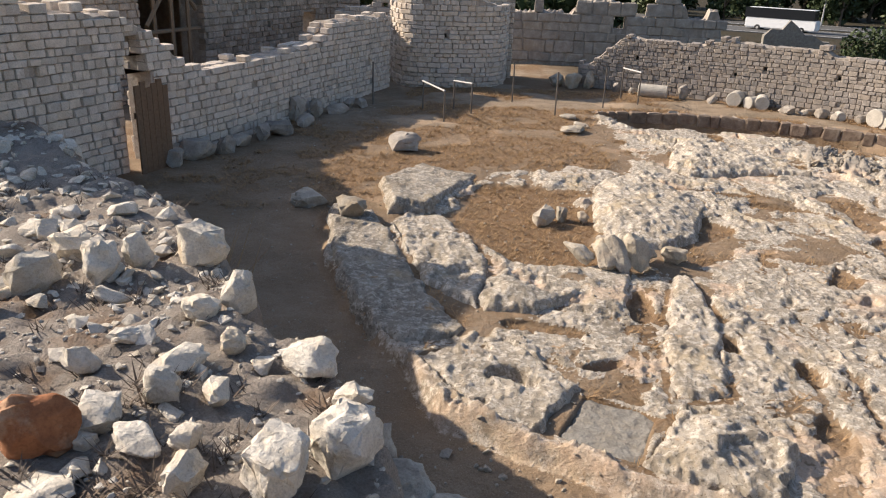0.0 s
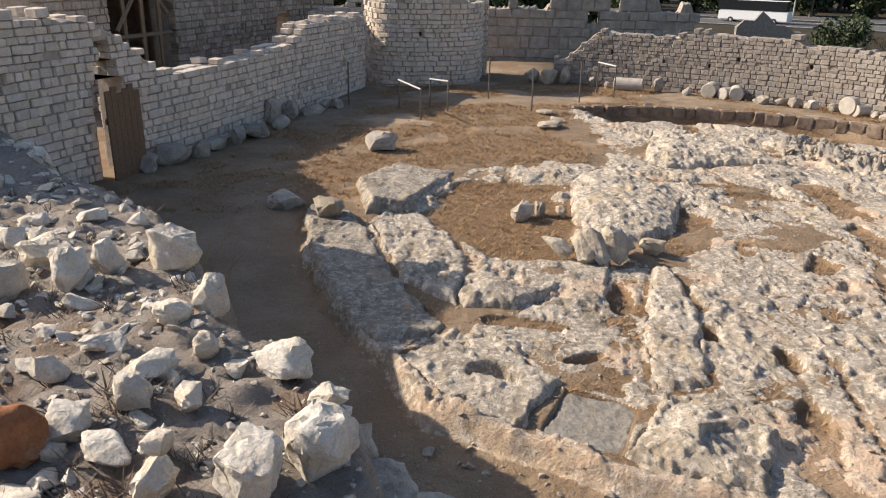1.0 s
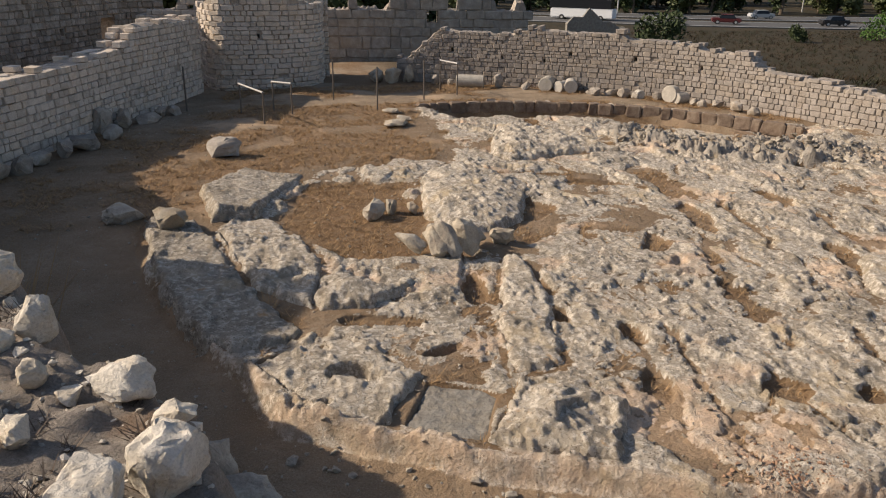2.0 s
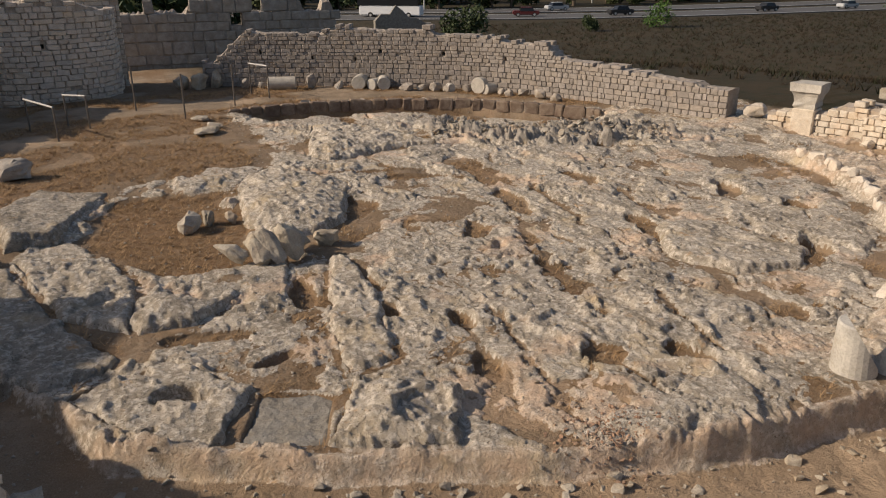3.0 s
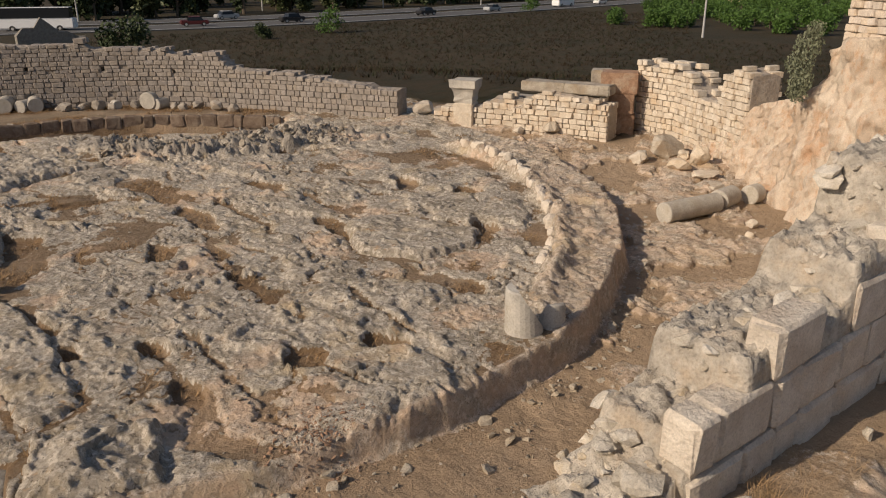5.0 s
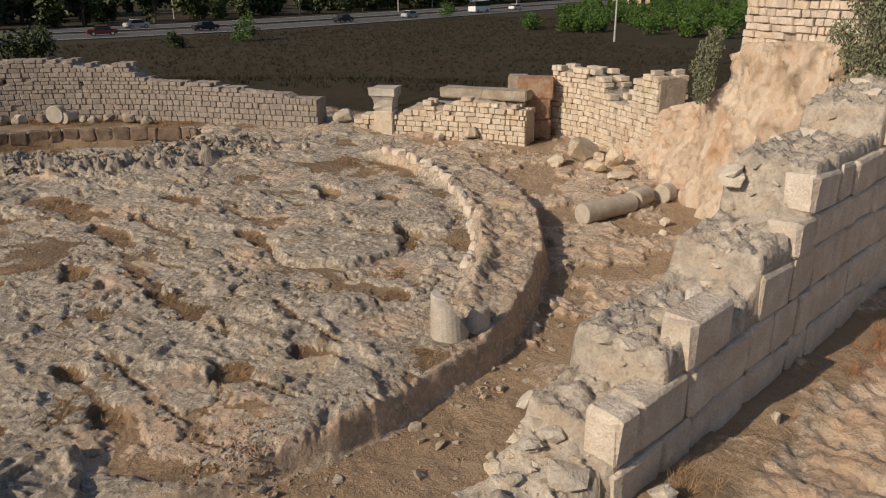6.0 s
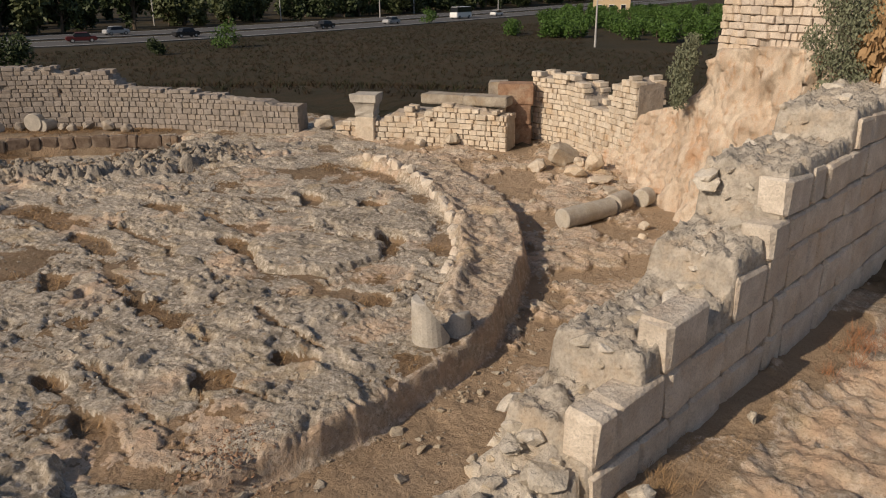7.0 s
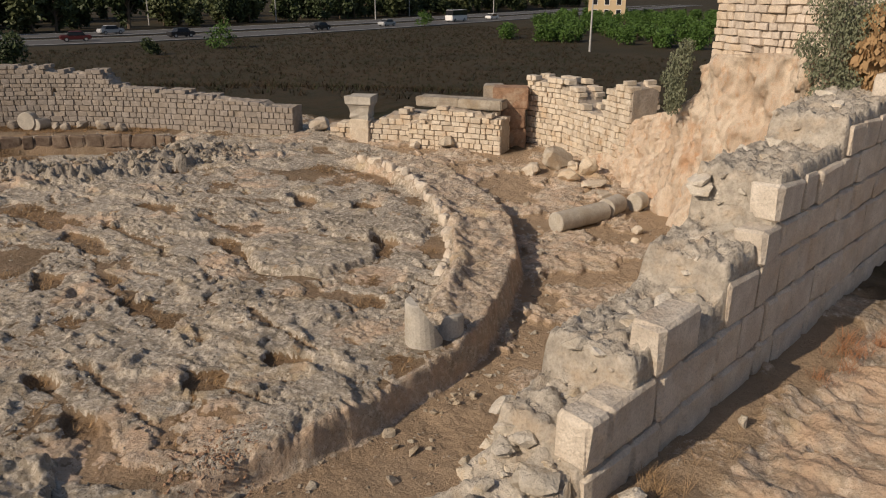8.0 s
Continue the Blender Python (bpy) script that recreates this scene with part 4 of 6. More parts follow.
# rubble ridge across the far part of the platform
rnd = random.Random(8)
spots = []
for _ in range(330):
    s, q = rnd.random(), rnd.gauss(0, 0.42)
    x, y = 9.0 + 5.4 * s + q * 0.55, 18.8 - 3.2 * s + q
    spots.append((x, y, height(x, y) + max(0, 0.22 - abs(q) * 0.25) * rnd.random()))
scatter("ridge_rubble", spots, (0.06, 0.26), LIMESTONE, "low ridge of broken limestone rubble", 21, cuts=1, corners=14)
for k, (a, b) in enumerate([((10.6, 17.0), (14.6, 15.2)), ((10.2, 16.3), (13.8, 14.6)), ((11.2, 17.9), (14.3, 16.4))]):
    spots = [(a[0] + (b[0] - a[0]) * s + rnd.gauss(0, 0.05), a[1] + (b[1] - a[1]) * s + rnd.gauss(0, 0.05), 0) for s in [i / 26 for i in range(27)]]
    scatter("kerb_stones", [(x, y, height(x, y)) for x, y, _ in spots], (0.10, 0.24), GREY_BLOCK, "row of grey broken kerb stones", 22 + k, cuts=1, corners=14)

# crushed red masonry breaking out of the rim, and rubble along its foot
spots = []
for _ in range(420):
    x, y = rnd.gauss(4.45, 0.28), rnd.gauss(5.0, 0.22)
    spots.append((x, y, height(x, y)))
scatter("red_rubble", spots, (0.02, 0.07), PINK_BLOCK, "crushed brick-red masonry breaking out of the rim", 24, corners=10)
spots = []
for _ in range(260):
    a = radians(rnd.uniform(-128, -40))
    q = (float(np.interp(math.degrees(a), RIM_ANGLE, RIM_RADIUS)) + 0.08 + abs(rnd.gauss(0, 0.22))) * K
    x, y = CENTRE[0] + q * math.cos(a), CENTRE[1] + q * math.sin(a)
    spots.append((x, y, height(x, y)))
scatter("rim_rubble", spots, (0.03, 0.20), LIMESTONE, "small broken stones along the foot of the rim", 25, cuts=1, corners=12)

# pebbles and chips over platform and floor
spots = []
while len(spots) < 9500:
    x, y = rnd.uniform(-4, 19), 2.5 + 22 * rnd.random() ** 1.3
    spots.append((x, y))
P = np.array(spots)
zs = terrain(P[:, 0], P[:, 1])[0]
clear = mound_height(P[:, 0], P[:, 1]) < zs
spots = [(x, y, z) for (x, y), z, ok in zip(spots, zs, clear) if ok]
scatter("chips", spots, (0.012, 0.085), LIMESTONE, "limestone chips and pebbles strewn on rock and soil", 31, corners=9)

# ---- fallen columns, drums and stones along the walls ----


def drum_bm(r, h, sides=24, chip=0.0, seed=0, neck=0.0):
    bm = bmesh.new()
    rings = [(0, r - 0.02), (0.02, r), (h * 0.5, r * (1 - neck * 0.5)), (h - 0.02, r * (1 - neck)), (h, r * (1 - neck) - 0.02)]
    rows = []
    for z, rr in rings:
        rows.append([bm.verts.new((rr * math.cos(2 * math.pi * i / sides) * (1 + 0.015 * noise.noise(Vector((i, z * 5, seed)))), rr * math.sin(2 * math.pi * i / sides), z)) for i in range(sides)])
    for a, b in zip(rows, rows[1:]):
        for i in range(sides):
            bm.faces.new((a[i], a[(i + 1) % sides], b[(i + 1) % sides], b[i]))
    bm.faces.new(rows[0][::-1])
    bm.faces.new(rows[-1])
    if chip:
        bmesh.ops.bisect_plane(bm, geom=bm.verts[:] + bm.edges[:] + bm.faces[:], plane_co=(-r * 0.1, 0, h * (1 - chip)), plane_no=(0.85, 0.2, 0.5), clear_outer=True)
        bmesh.ops.holes_fill(bm, edges=[e for e in bm.edges if e.is_boundary])
    return bm


def lying(x, y, z, turn, r):
    """Pose of a drum on its side, its axis along turn."""
    return pose(x, y, z + r, 0, 0, turn) @ pose(0, 0, 0, 0, 90, 0)


FLOOR_BY_COLUMN = height(14.2, 5.6)
for i, (x0, y0, x1, y1, r) in enumerate([(13.95, 5.85, 15.35, 5.36, 0.215), (15.42, 5.36, 16.05, 5.30, 0.22), (16.22, 5.02, 16.55, 4.95, 0.21)]):
    col = part("column_drum", drum_bm(r, math.hypot(x1 - x0, y1 - y0), seed=i, neck=0.03), MARBLE)
    col.matrix_basis = lying(x0, y0, height((x0 + x1) / 2, (y0 + y1) / 2) - 0.02, math.degrees(math.atan2(y1 - y0, x1 - x0)), r)
    tagged(col, "broken smooth marble column shaft lying on the ground", "column", "pieces of a fallen column")
stub = part("column_stub", drum_bm(0.25, 0.64, chip=0.2, seed=9, neck=0.12), MARBLE)
stub.matrix_basis = pose(7.75, 4.82, height(7.75, 4.82) - 0.03, 3, -3, -50)
tagged(stub, "broken marble column stump standing on the rim", "column")
chunk = part("column_piece", drum_bm(0.2, 0.4, chip=0.3, seed=12), MARBLE)
chunk.matrix_basis = pose(8.12, 4.66, height(8.12, 4.66) - 0.16, 8, 14, 70)
tagged(chunk, "small broken piece of a marble column", "column")

LEFT_ROW = [
    (-5.78, 16.8, 1.05, 0.61), (-5.31, 17.35, 0.60, 0.56), (-5.14, 18.2, 0.75, 0.42), (-4.76, 18.9, 0.62, 0.54), (-4.54, 19.5, 0.92, 0.61), (-4.06, 20.7, 0.67, 0.45),
    (-4.55, 21.7, 1.02, 0.85), (-4.04, 22.3, 0.69, 0.62), (-3.49, 22.9, 0.84, 0.40), (-2.90, 24.0, 0.55, 0.42), (-3.29, 23.9, 0.55, 0.37), (-6.1, 16.1, 0.8, 0.45),
]
for i, (x, y, w, h) in enumerate(LEFT_ROW):
    rock_thing("ashlar_block", x, y, height(x, y), w, w * 0.7, h * 1.1, 60 + 23 * (i % 4) - 30, 560 + i, GREY_BLOCK, "worn grey ashlar block set down along the curved wall", "stone block", "blocks along the curved wall", square=0.8, cuts=1)
FAR = rounded(plan((12.75, 12.0), (12.15, 13.7), (11.6, 15.3), (10.9, 16.9), (10.0, 18.25), (8.3, 19.7), (6.2, 20.95), (4.6, 21.7), (3.5, 22.1)))


def by_far_wall(x, y, off):
    """The place in front of the far wall, off metres from its face, nearest to x, y."""
    p, d = min((along(FAR, s * 0.1) for s in range(int(length(FAR) * 10))), key=lambda v: (v[0].x - x) ** 2 + (v[0].y - y) ** 2)
    return p.x - d.y * off, p.y + d.x * off


FAR_DRUMS = [
    (8.09, 28.75, 0.25, 1.05, 160), (10.2, 27.7, 0.27, 0.75, 60), (10.98, 27.9, 0.22, 0.6, 30), (11.24, 27.4, 0.25, 0.7, 70), (13.9, 26.2, 0.16, 0.35, 80),
    (14.34, 25.0, 0.3, 0.3, 30), (15.1, 25.2, 0.2, 0.5, 20),
]
for i, (x, y, r, h, turn) in enumerate(FAR_DRUMS):
    x, y = by_far_wall(x, y, 0.75)
    r, h = r * 0.98, h * 1.0
    d = part("column_drum", drum_bm(r, h, seed=30 + i), MARBLE)
    d.matrix_basis = lying(x, y, height(x, y) - 0.03, turn, r)
    tagged(d, "short pale marble column drum lying by the wall", "column", "drums along the far wall")
FAR_STONES = [
    (4.59, 30.1, 0.78, 0.75), (5.24, 30.3, 0.7, 0.9), (4.0, 30.5, 0.8, 0.6), (6.46, 29.9, 0.42, 0.45), (6.8, 29.3, 0.38, 0.32), (7.4, 29.1, 0.7, 0.36), (8.95, 29.3, 0.5, 0.75),
    (9.56, 28.2, 0.58, 0.38), (12.09, 27.0, 0.68, 0.38), (12.66, 26.8, 0.66, 0.32), (13.15, 26.6, 0.7, 0.5), (13.55, 26.2, 0.45, 0.34), (14.0, 25.5, 0.55, 0.35),
    (15.1, 24.4, 0.38, 0.28), (15.45, 24.1, 0.42, 0.32), (15.67, 23.6, 0.55, 0.32), (15.99, 22.8, 0.71, 0.42), (16.31, 22.2, 0.54, 0.38),
]
for i, (x, y, w, h) in enumerate(FAR_STONES):
    x, y = by_far_wall(x, y, 0.45 + 0.12 * (i % 3)) if i > 2 else (x, y - 0.2)
    rock_thing("ashlar_block", x, y, height(x, y), w, w * 0.75, h * 1.1, 25 + 40 * (i % 3), 600 + i, GREY_BLOCK if i > 2 else LIMESTONE, "weathered block set down in a row along the far wall", "stone block", "blocks along the far wall", square=0.75, cuts=1)
GAP_STONES = [
    (18.4, 16.2, 0.85, 0.55), (18.13, 17.1, 0.45, 0.42), (18.0, 17.6, 0.5, 0.34), (17.9, 16.9, 0.3, 0.25), (19.1, 11.8, 0.94, 0.5), (18.7, 12.7, 0.5, 0.27), (19.3, 13.6, 0.5, 0.25),
    (18.8, 8.1, 1.2, 0.7), (17.98, 8.45, 0.75, 0.38), (17.65, 7.2, 0.75, 0.32), (18.34, 7.0, 0.6, 0.6), (17.5, 6.5, 0.86, 0.2), (18.5, 7.5, 0.5, 0.3),
    (14.78, 4.4, 0.28, 0.21), (14.2, 4.25, 0.22, 0.14), (17.0, 6.1, 0.9, 0.16),
]
for i, (x, y, w, h) in enumerate(GAP_STONES):
    rock_thing("fallen_block", x, y, height(x, y), w, w * 0.75, h * 1.15, 47 * i, 640 + i, WARM_MASONRY, "warm tan limestone block fallen from the ruin", "stone block", "fallen blocks by the ruin", square=0.7, cuts=1)
RUBBLE_BY_WALL = [
    (5.5, 2.95, 0.40, 0.30), (6.0, 3.0, 0.45, 0.36), (6.35, 2.75, 0.5, 0.45), (6.75, 2.85, 0.52, 0.55), (7.15, 2.72, 0.55, 0.62), (7.6, 2.9, 0.62, 0.72), (8.15, 2.72, 0.75, 0.95),
    (8.75, 2.55, 0.7, 1.05), (9.35, 2.35, 0.85, 1.5), (10.0, 2.35, 0.7, 1.3), (10.7, 2.15, 0.9, 1.6), (11.5, 2.0, 0.9, 1.9), (12.3, 1.9, 1.0, 2.2), (13.2, 1.7, 1.1, 2.4),
    (6.48, 1.5, 0.36, 0.26), (8.6, 0.95, 0.18, 0.2), (5.0, 2.6, 0.3, 0.22),
]
for i, (x, y, w, h) in enumerate(RUBBLE_BY_WALL):
    rock_thing("rubble_stone", x, y, -0.5 if i not in (14, 15) else height(x, y), w, w * 0.8, h, 61 * i, 670 + i, BOULDER, "rough pale stone broken out of the big wall", "stone", "rubble against the big wall", square=0.45, sink=0.05)


# heap of broken mortar and rubble along the inner side of the big-block wall
def heap_height(x, y):
    s = (x - 4.45 * K) * 0.983
    face = 1.35 * K - 0.1887 * (x - 4.45 * K) + 0.95
    d = y - face + 0.15 * fbm(x * 1.8, y * 1.8, 3, 301)
    tall = np.interp(s, [-1.0, 0, 0.5, 1.5, 3.0, 4.2, 6.0, 8.0], [-0.2, 0.15, 0.4, 0.6, 0.75, 1.2, 1.6, 2.0])
    tall = tall * (1 - 0.15 * fbm(x * 1.1, y * 1.1, 2, 303))
    return -0.7 + (tall + 0.55) * step(1.0, -0.1, d) ** 1.3 + 0.09 * fbm(x * 4, y * 4, 4, 302, 0.65)


heap = part("rubble_heap", patch("rubble_heap", np.arange(4.9, 15.0, 0.06), np.arange(0.4, 4.4, 0.06), lambda x, y: np.where(y < 1.35 * K - 0.1887 * (x - 4.45 * K) + 0.12, -0.9, heap_height(x, y))), WALL_CORE)
tagged(heap, "sloping heap of pale mortar and rubble against the wall", "rubble heap", kind="structure")
rnd = random.Random(61)
spots = []
for _ in range(520):
    x = rnd.uniform(5.2, 14.0)
    y = 1.35 * K - 0.1887 * (x - 4.45 * K) + 0.3 + 1.25 * rnd.random() ** 1.3
    spots.append((x, y, float(heap_height(np.array([x]), np.array([y]))[0])))
scatter("wall_rubble", spots[:380], (0.05, 0.22), BOULDER, "loose pale rubble below the broken wall", 62, cuts=1, corners=14)
scatter("wall_rubble", spots[380:], (0.15, 0.45), BOULDER, "larger broken stones below the broken wall", 63, cuts=1, corners=16)

NEAR_TOP = profile([(0, 0.1), (0.12, 0.40), (0.80, 0.5), (0.86, 1.0), (2.4, 0.98), (2.75, 1.08), (2.85, 1.48), (3.95, 1.6), (4.05, 2.3), (6.2, 2.35), (6.35, 2.75), (9, 2.9), (16, 3.4)])
NEAR_LINE = plan((4.45, 1.35), (11.5, 0.02), (16, -0.83))
spots = []
for _ in range(420):
    s = 0.2 + 8.5 * rnd.random()
    p, d = along(NEAR_LINE, s)
    q = p + Vector((-d.y, d.x, 0)) * rnd.uniform(0.3, 1.15)
    spots.append((q.x, q.y, NEAR_TOP(s) - 0.15))
scatter("mortar_rubble", spots[:330], (0.06, 0.20), WALL_CORE, "broken grey rubble set in mortar on the wall top", 64, cuts=1, corners=14)
scatter("mortar_rubble", spots[330:], (0.15, 0.42), BOULDER, "pale broken stones on the wall top", 65, cuts=1, corners=16)

# ---- earth bank and ruins on the far side ----


def earth_material():
    m, nt, b = start("earth_bank", 0.95)
    pos = nt.nodes.new("ShaderNodeNewGeometry").outputs["Position"]
    stretch = nt.nodes.new("ShaderNodeMapping")
    stretch.inputs["Scale"].default_value = (1, 1, 0.3)
    nt.links.new(pos, stretch.inputs[0])
    n1, n2, n3 = grain(nt, stretch.outputs[0], 1.5), grain(nt, stretch.outputs[0], 8, 8, 0.7), grain(nt, pos, 45, 6, 0.7)
    c = mix(nt, ramp(nt, n1, [(0.38, (0, 0, 0)), (0.6, (1, 1, 1))]), (0.66, 0.52, 0.39), (0.80, 0.68, 0.54))
    c = mix(nt, ramp(nt, n2, [(0.5, (0, 0, 0)), (0.68, (1, 1, 1))]), c, (0.66, 0.44, 0.28))
    c = mix(nt, ramp(nt, grain(nt, pos, 0.9, 4), [(0.58, (0, 0, 0)), (0.70, (0.8, 0.8, 0.8))]), c, (0.60, 0.36, 0.21))
    c = mix(nt, 0.5, c, ramp(nt, n3, [(0.3, (0.5, 0.5, 0.5)), (0.6, (1, 1, 1))]), "MULTIPLY")
    nt.links.new(c, b.inputs["Base Color"])
    relief(nt, b, math_node(nt, "ADD", n2, math_node(nt, "MULTIPLY", n3, 0.5)), 1.0, 0.07)
    return m


EARTH = earth_material()
BANK = rounded([(19.8, 8.0), (19.0, 7.1), (17.6, 5.6), (16.5, 4.7), (15.6, 3.6), (15.1, 2.6), (14.8, 1.6), (15.6, 0.4), (17.5, -1.5), (20, -4)], 2)
BANK_TOP = profile([(0, 0.75), (1.2, 1.0), (2.4, 1.4), (3.6, 1.75), (4.5, 1.95), (4.9, 2.8), (5.4, 3.15), (7.0, 3.25), (14, 3.2)])


def bank_mesh():
    total, n, rows = length(BANK), 260, 56
    verts, faces = [], []
    for i in range(n + 1):
        s = total * i / n
        p, d = along(BANK, s)
        back = Vector((-d.y, d.x, 0))
        top = BANK_TOP(s)
        for j in range(rows + 8):
            f = min(1, j / rows)
            q = p + back * (0.12 + 0.5 * f + max(0, j - rows) * 0.45)
            z = -0.6 + (top + 0.6) * f ** 0.8
            bulge = 0.22 * noise.fractal(Vector((s * 0.9, z * 0.7, 3)), 0.7, 2.0, 5) + 0.16 * noise.fractal(Vector((s * 3.0, z * 1.6, 8)), 0.6, 2.0, 5) + 0.09 * noise.fractal(Vector((s * 7.0, z * 2.5, 5)), 0.6, 2.0, 3)
            q = q - back * bulge * (1 if j <= rows else 0.3) - back * 0.35 * (1 - f) ** 5
            verts.append((q.x, q.y, z + 0.05 * noise.noise(Vector((s * 1.1, j * 0.5, 2)))))
    k = rows + 8
    for i in range(n):
        for j in range(k - 1):
            faces.append((i * k + j, (i + 1) * k + j, (i + 1) * k + j + 1, i * k + j + 1))
    me = bpy.data.meshes.new("earth_bank")
    me.from_pydata(verts, [], faces)
    return me


bank = part("earth_bank", bank_mesh(), EARTH, smooth=True)
tagged(bank, "steep cut bank of yellow and orange earth", "bank", kind="structure")

LEAF_DARK = plain("leaf_dark", (0.045, 0.062, 0.024), 0.6, 0, 3.0, 0.5)
LEAF_GREEN = plain("leaf_green", (0.06, 0.115, 0.022), 0.6, 0, 2.0, 0.4)
LEAF_GREY = plain("leaf_grey_green", (0.17, 0.185, 0.115), 0.7, 0, 8.0, 0.5)
DRY = plain("dry_grass", (0.34, 0.22, 0.11), 0.8, 0, 12.0, 0.45)
BARK = plain("bark", (0.11, 0.085, 0.06), 0.9, 0, 20.0, 0.4)


def leaves_mesh(name, blobs, count, size, seed, droop=0.0):
    """Small leaf blades scattered in uneven clumps. blobs: x, y, z, radius."""
    rnd = random.Random(seed)
    verts, faces = [], []
    weight = [b[3] ** 2 for b in blobs]
    for _ in range(count):
        bx, by, bz, br = rnd.choices(blobs, weight)[0]
        d = Vector([rnd.gauss(0, 1) for _ in range(3)]).normalized() * br * rnd.random() ** 0.45
        c = Vector((bx, by, bz)) + d
        a = Vector([rnd.gauss(0, 1) for _ in range(3)]).normalized()
        a.z -= droop
        a.normalize()
        s = a.cross(Vector([rnd.gauss(0, 1) for _ in range(3)])).normalized()
        l = size * rnd.uniform(0.6, 1.4)
        k = len(verts)
        for f, w in ((0, 0.12), (0.5, 0.32), (1.0, 0.05)):
            verts += [tuple(c + a * l * f + s * l * w), tuple(c + a * l * f - s * l * w)]
        faces += [(k, k + 1, k + 3, k + 2), (k + 2, k + 3, k + 5, k + 4)]
    me = bpy.data.meshes.new(name)
    me.from_pydata(verts, [], faces)
    return me


def tree(label, h, wide, seed, leaf, count, size, category="tree", trunk=True):
    rnd = random.Random(seed)
    t = thing("tree" if trunk else "bush", label, category)
    low = h * (0.08 if trunk else 0.03)
    blobs = []
    bm = bmesh.new()
    add_rod(bm, (0, 0, -0.3), (0.05 * h, 0, h * 0.55), 0.05 * h * 0.6, 7, 0.02 * h)
    for i in range(11):
        a, f = rnd.uniform(0, 6.28), rnd.random()
        z = low + (h - low) * (0.12 + 0.74 * f)
        rr = wide * 0.5 * (1 - 0.5 * abs(f - 0.35)) * rnd.uniform(0.35, 0.85)
        blobs.append((rr * math.cos(a), rr * math.sin(a), z, wide * rnd.uniform(0.15, 0.28)))
        add_rod(bm, (0.03 * h, 0, h * 0.3 * (0.4 + f)), blobs[-1][:3], 0.012 * h, 5, 0.004 * h)
    part("trunk", bm, BARK, t)
    part("crown", leaves_mesh("crown", blobs, count, size, seed), leaf, t)
    return t


def plant(label, spot, blobs, count, size, leaf, seed, droop):
    t = thing("hanging_plant", label, "plant", pose(*spot))
    bm = bmesh.new()
    for b in blobs:
        add_rod(bm, (blobs[0][0], blobs[0][1], blobs[0][2]), b[:3] if b is not blobs[0] else (b[0], b[1], b[2] - 0.2), 0.012, 5, 0.005)
    part("stems", bm, BARK, t)
    part("leaves", leaves_mesh("leaves", blobs, count, size, seed, droop), leaf, t)
    return t


# ---- ruins: single stones and plants ----


def box_stone(name, lo, hi, turn, spot, material, label, group="", wear=0.03, seed=0):
    bm = bmesh.new()
    add_box(bm, lo, hi)
    bmesh.ops.bevel(bm, geom=list(bm.edges), offset=wear, segments=2, affect="EDGES")
    bmesh.ops.triangulate(bm, faces=bm.faces)
    bmesh.ops.subdivide_edges(bm, edges=[e for e in bm.edges if e.calc_length() > 0.2], cuts=2, use_grid_fill=True)
    for v in bm.verts:
        v.co += v.co.normalized() * 0.018 * noise.fractal(v.co * 4 + Vector((seed, 0, 0)), 0.7, 2.0, 4)
    ob = part(name, bm, material)
    ob.matrix_basis = pose(*spot, 0, 0, turn)
    return tagged(ob, label, "stone block", group)


for i, (z, w) in enumerate([(-0.15, 0.98), (0.46, 0.9), (1.04, 1.05)]):
    box_stone("pillar_block", (-w / 2, -0.4, 0), (w / 2, 0.4, 0.60), -62, (20.55, 10.5, z), PINK_BLOCK, "large pinkish block stacked in a pillar", "stacked pillar blocks", seed=i)
box_stone("pillar_block", (-0.3, -0.4, 0), (0.3, 0.4, 0.58), -62, (20.75, 11.2, 1.05), LIMESTONE, "pale block on the stacked pillar", "stacked pillar blocks", seed=5)
for i, (x, y) in enumerate([(19.75, 11.0), (19.5, 12.3)]):
    box_stone("coping_stone", (-0.68, -0.35, 0), (0.68, 0.35, 0.28), -78, (x, y, 1.05), LIMESTONE, "long pale coping block lying on the ruin", "coping blocks", seed=8 + i)
for i, (x, y) in enumerate([(20.0, 13.4), (20.2, 12.4)]):
    box_stone("grey_slab", (-0.6, -0.22, 0), (0.6, 0.22, 1.05), -75, (x, y, -0.3), GREY_BLOCK, "upright rough grey slab behind the ruin", "grey slabs", seed=11 + i)


def capital():
    t = thing("capital", "weathered white capital on a short square pier", "capital", pose(18.75, 14.75, -0.3, 0, 0, -70))
    bm = bmesh.new()
    add_box(bm, (-0.31, -0.31, 0), (0.31, 0.31, 0.85))
    bmesh.ops.bevel(bm, geom=list(bm.edges), offset=0.03, segments=1, affect="EDGES")
    part("pier", bm, WARM_MASONRY, t)
    bm = bmesh.new()
    rows = [(0.85, 0.27), (0.92, 0.30), (1.02, 0.28), (1.18, 0.31), (1.30, 0.36), (1.34, 0.40), (1.56, 0.41)]
    rings = [[bm.verts.new((a * w, b * w, z)) for a, b in ((-1, -1), (0, -0.9), (1, -1), (0.9, 0), (1, 1), (0, 0.9), (-1, 1), (-0.9, 0))] for z, w in rows]
    for p, q in zip(rings, rings[1:]):
        for i in range(8):
            bm.faces.new((p[i], p[(i + 1) % 8], q[(i + 1) % 8], q[i]))
    bm.faces.new(rings[0][::-1])
    bm.faces.new(rings[-1])
    for v in bm.verts:
        v.co += Vector([random.uniform(-0.02, 0.02) for _ in range(3)])
    part("capital_block", bm, MARBLE, t, "white carved stone, worn")


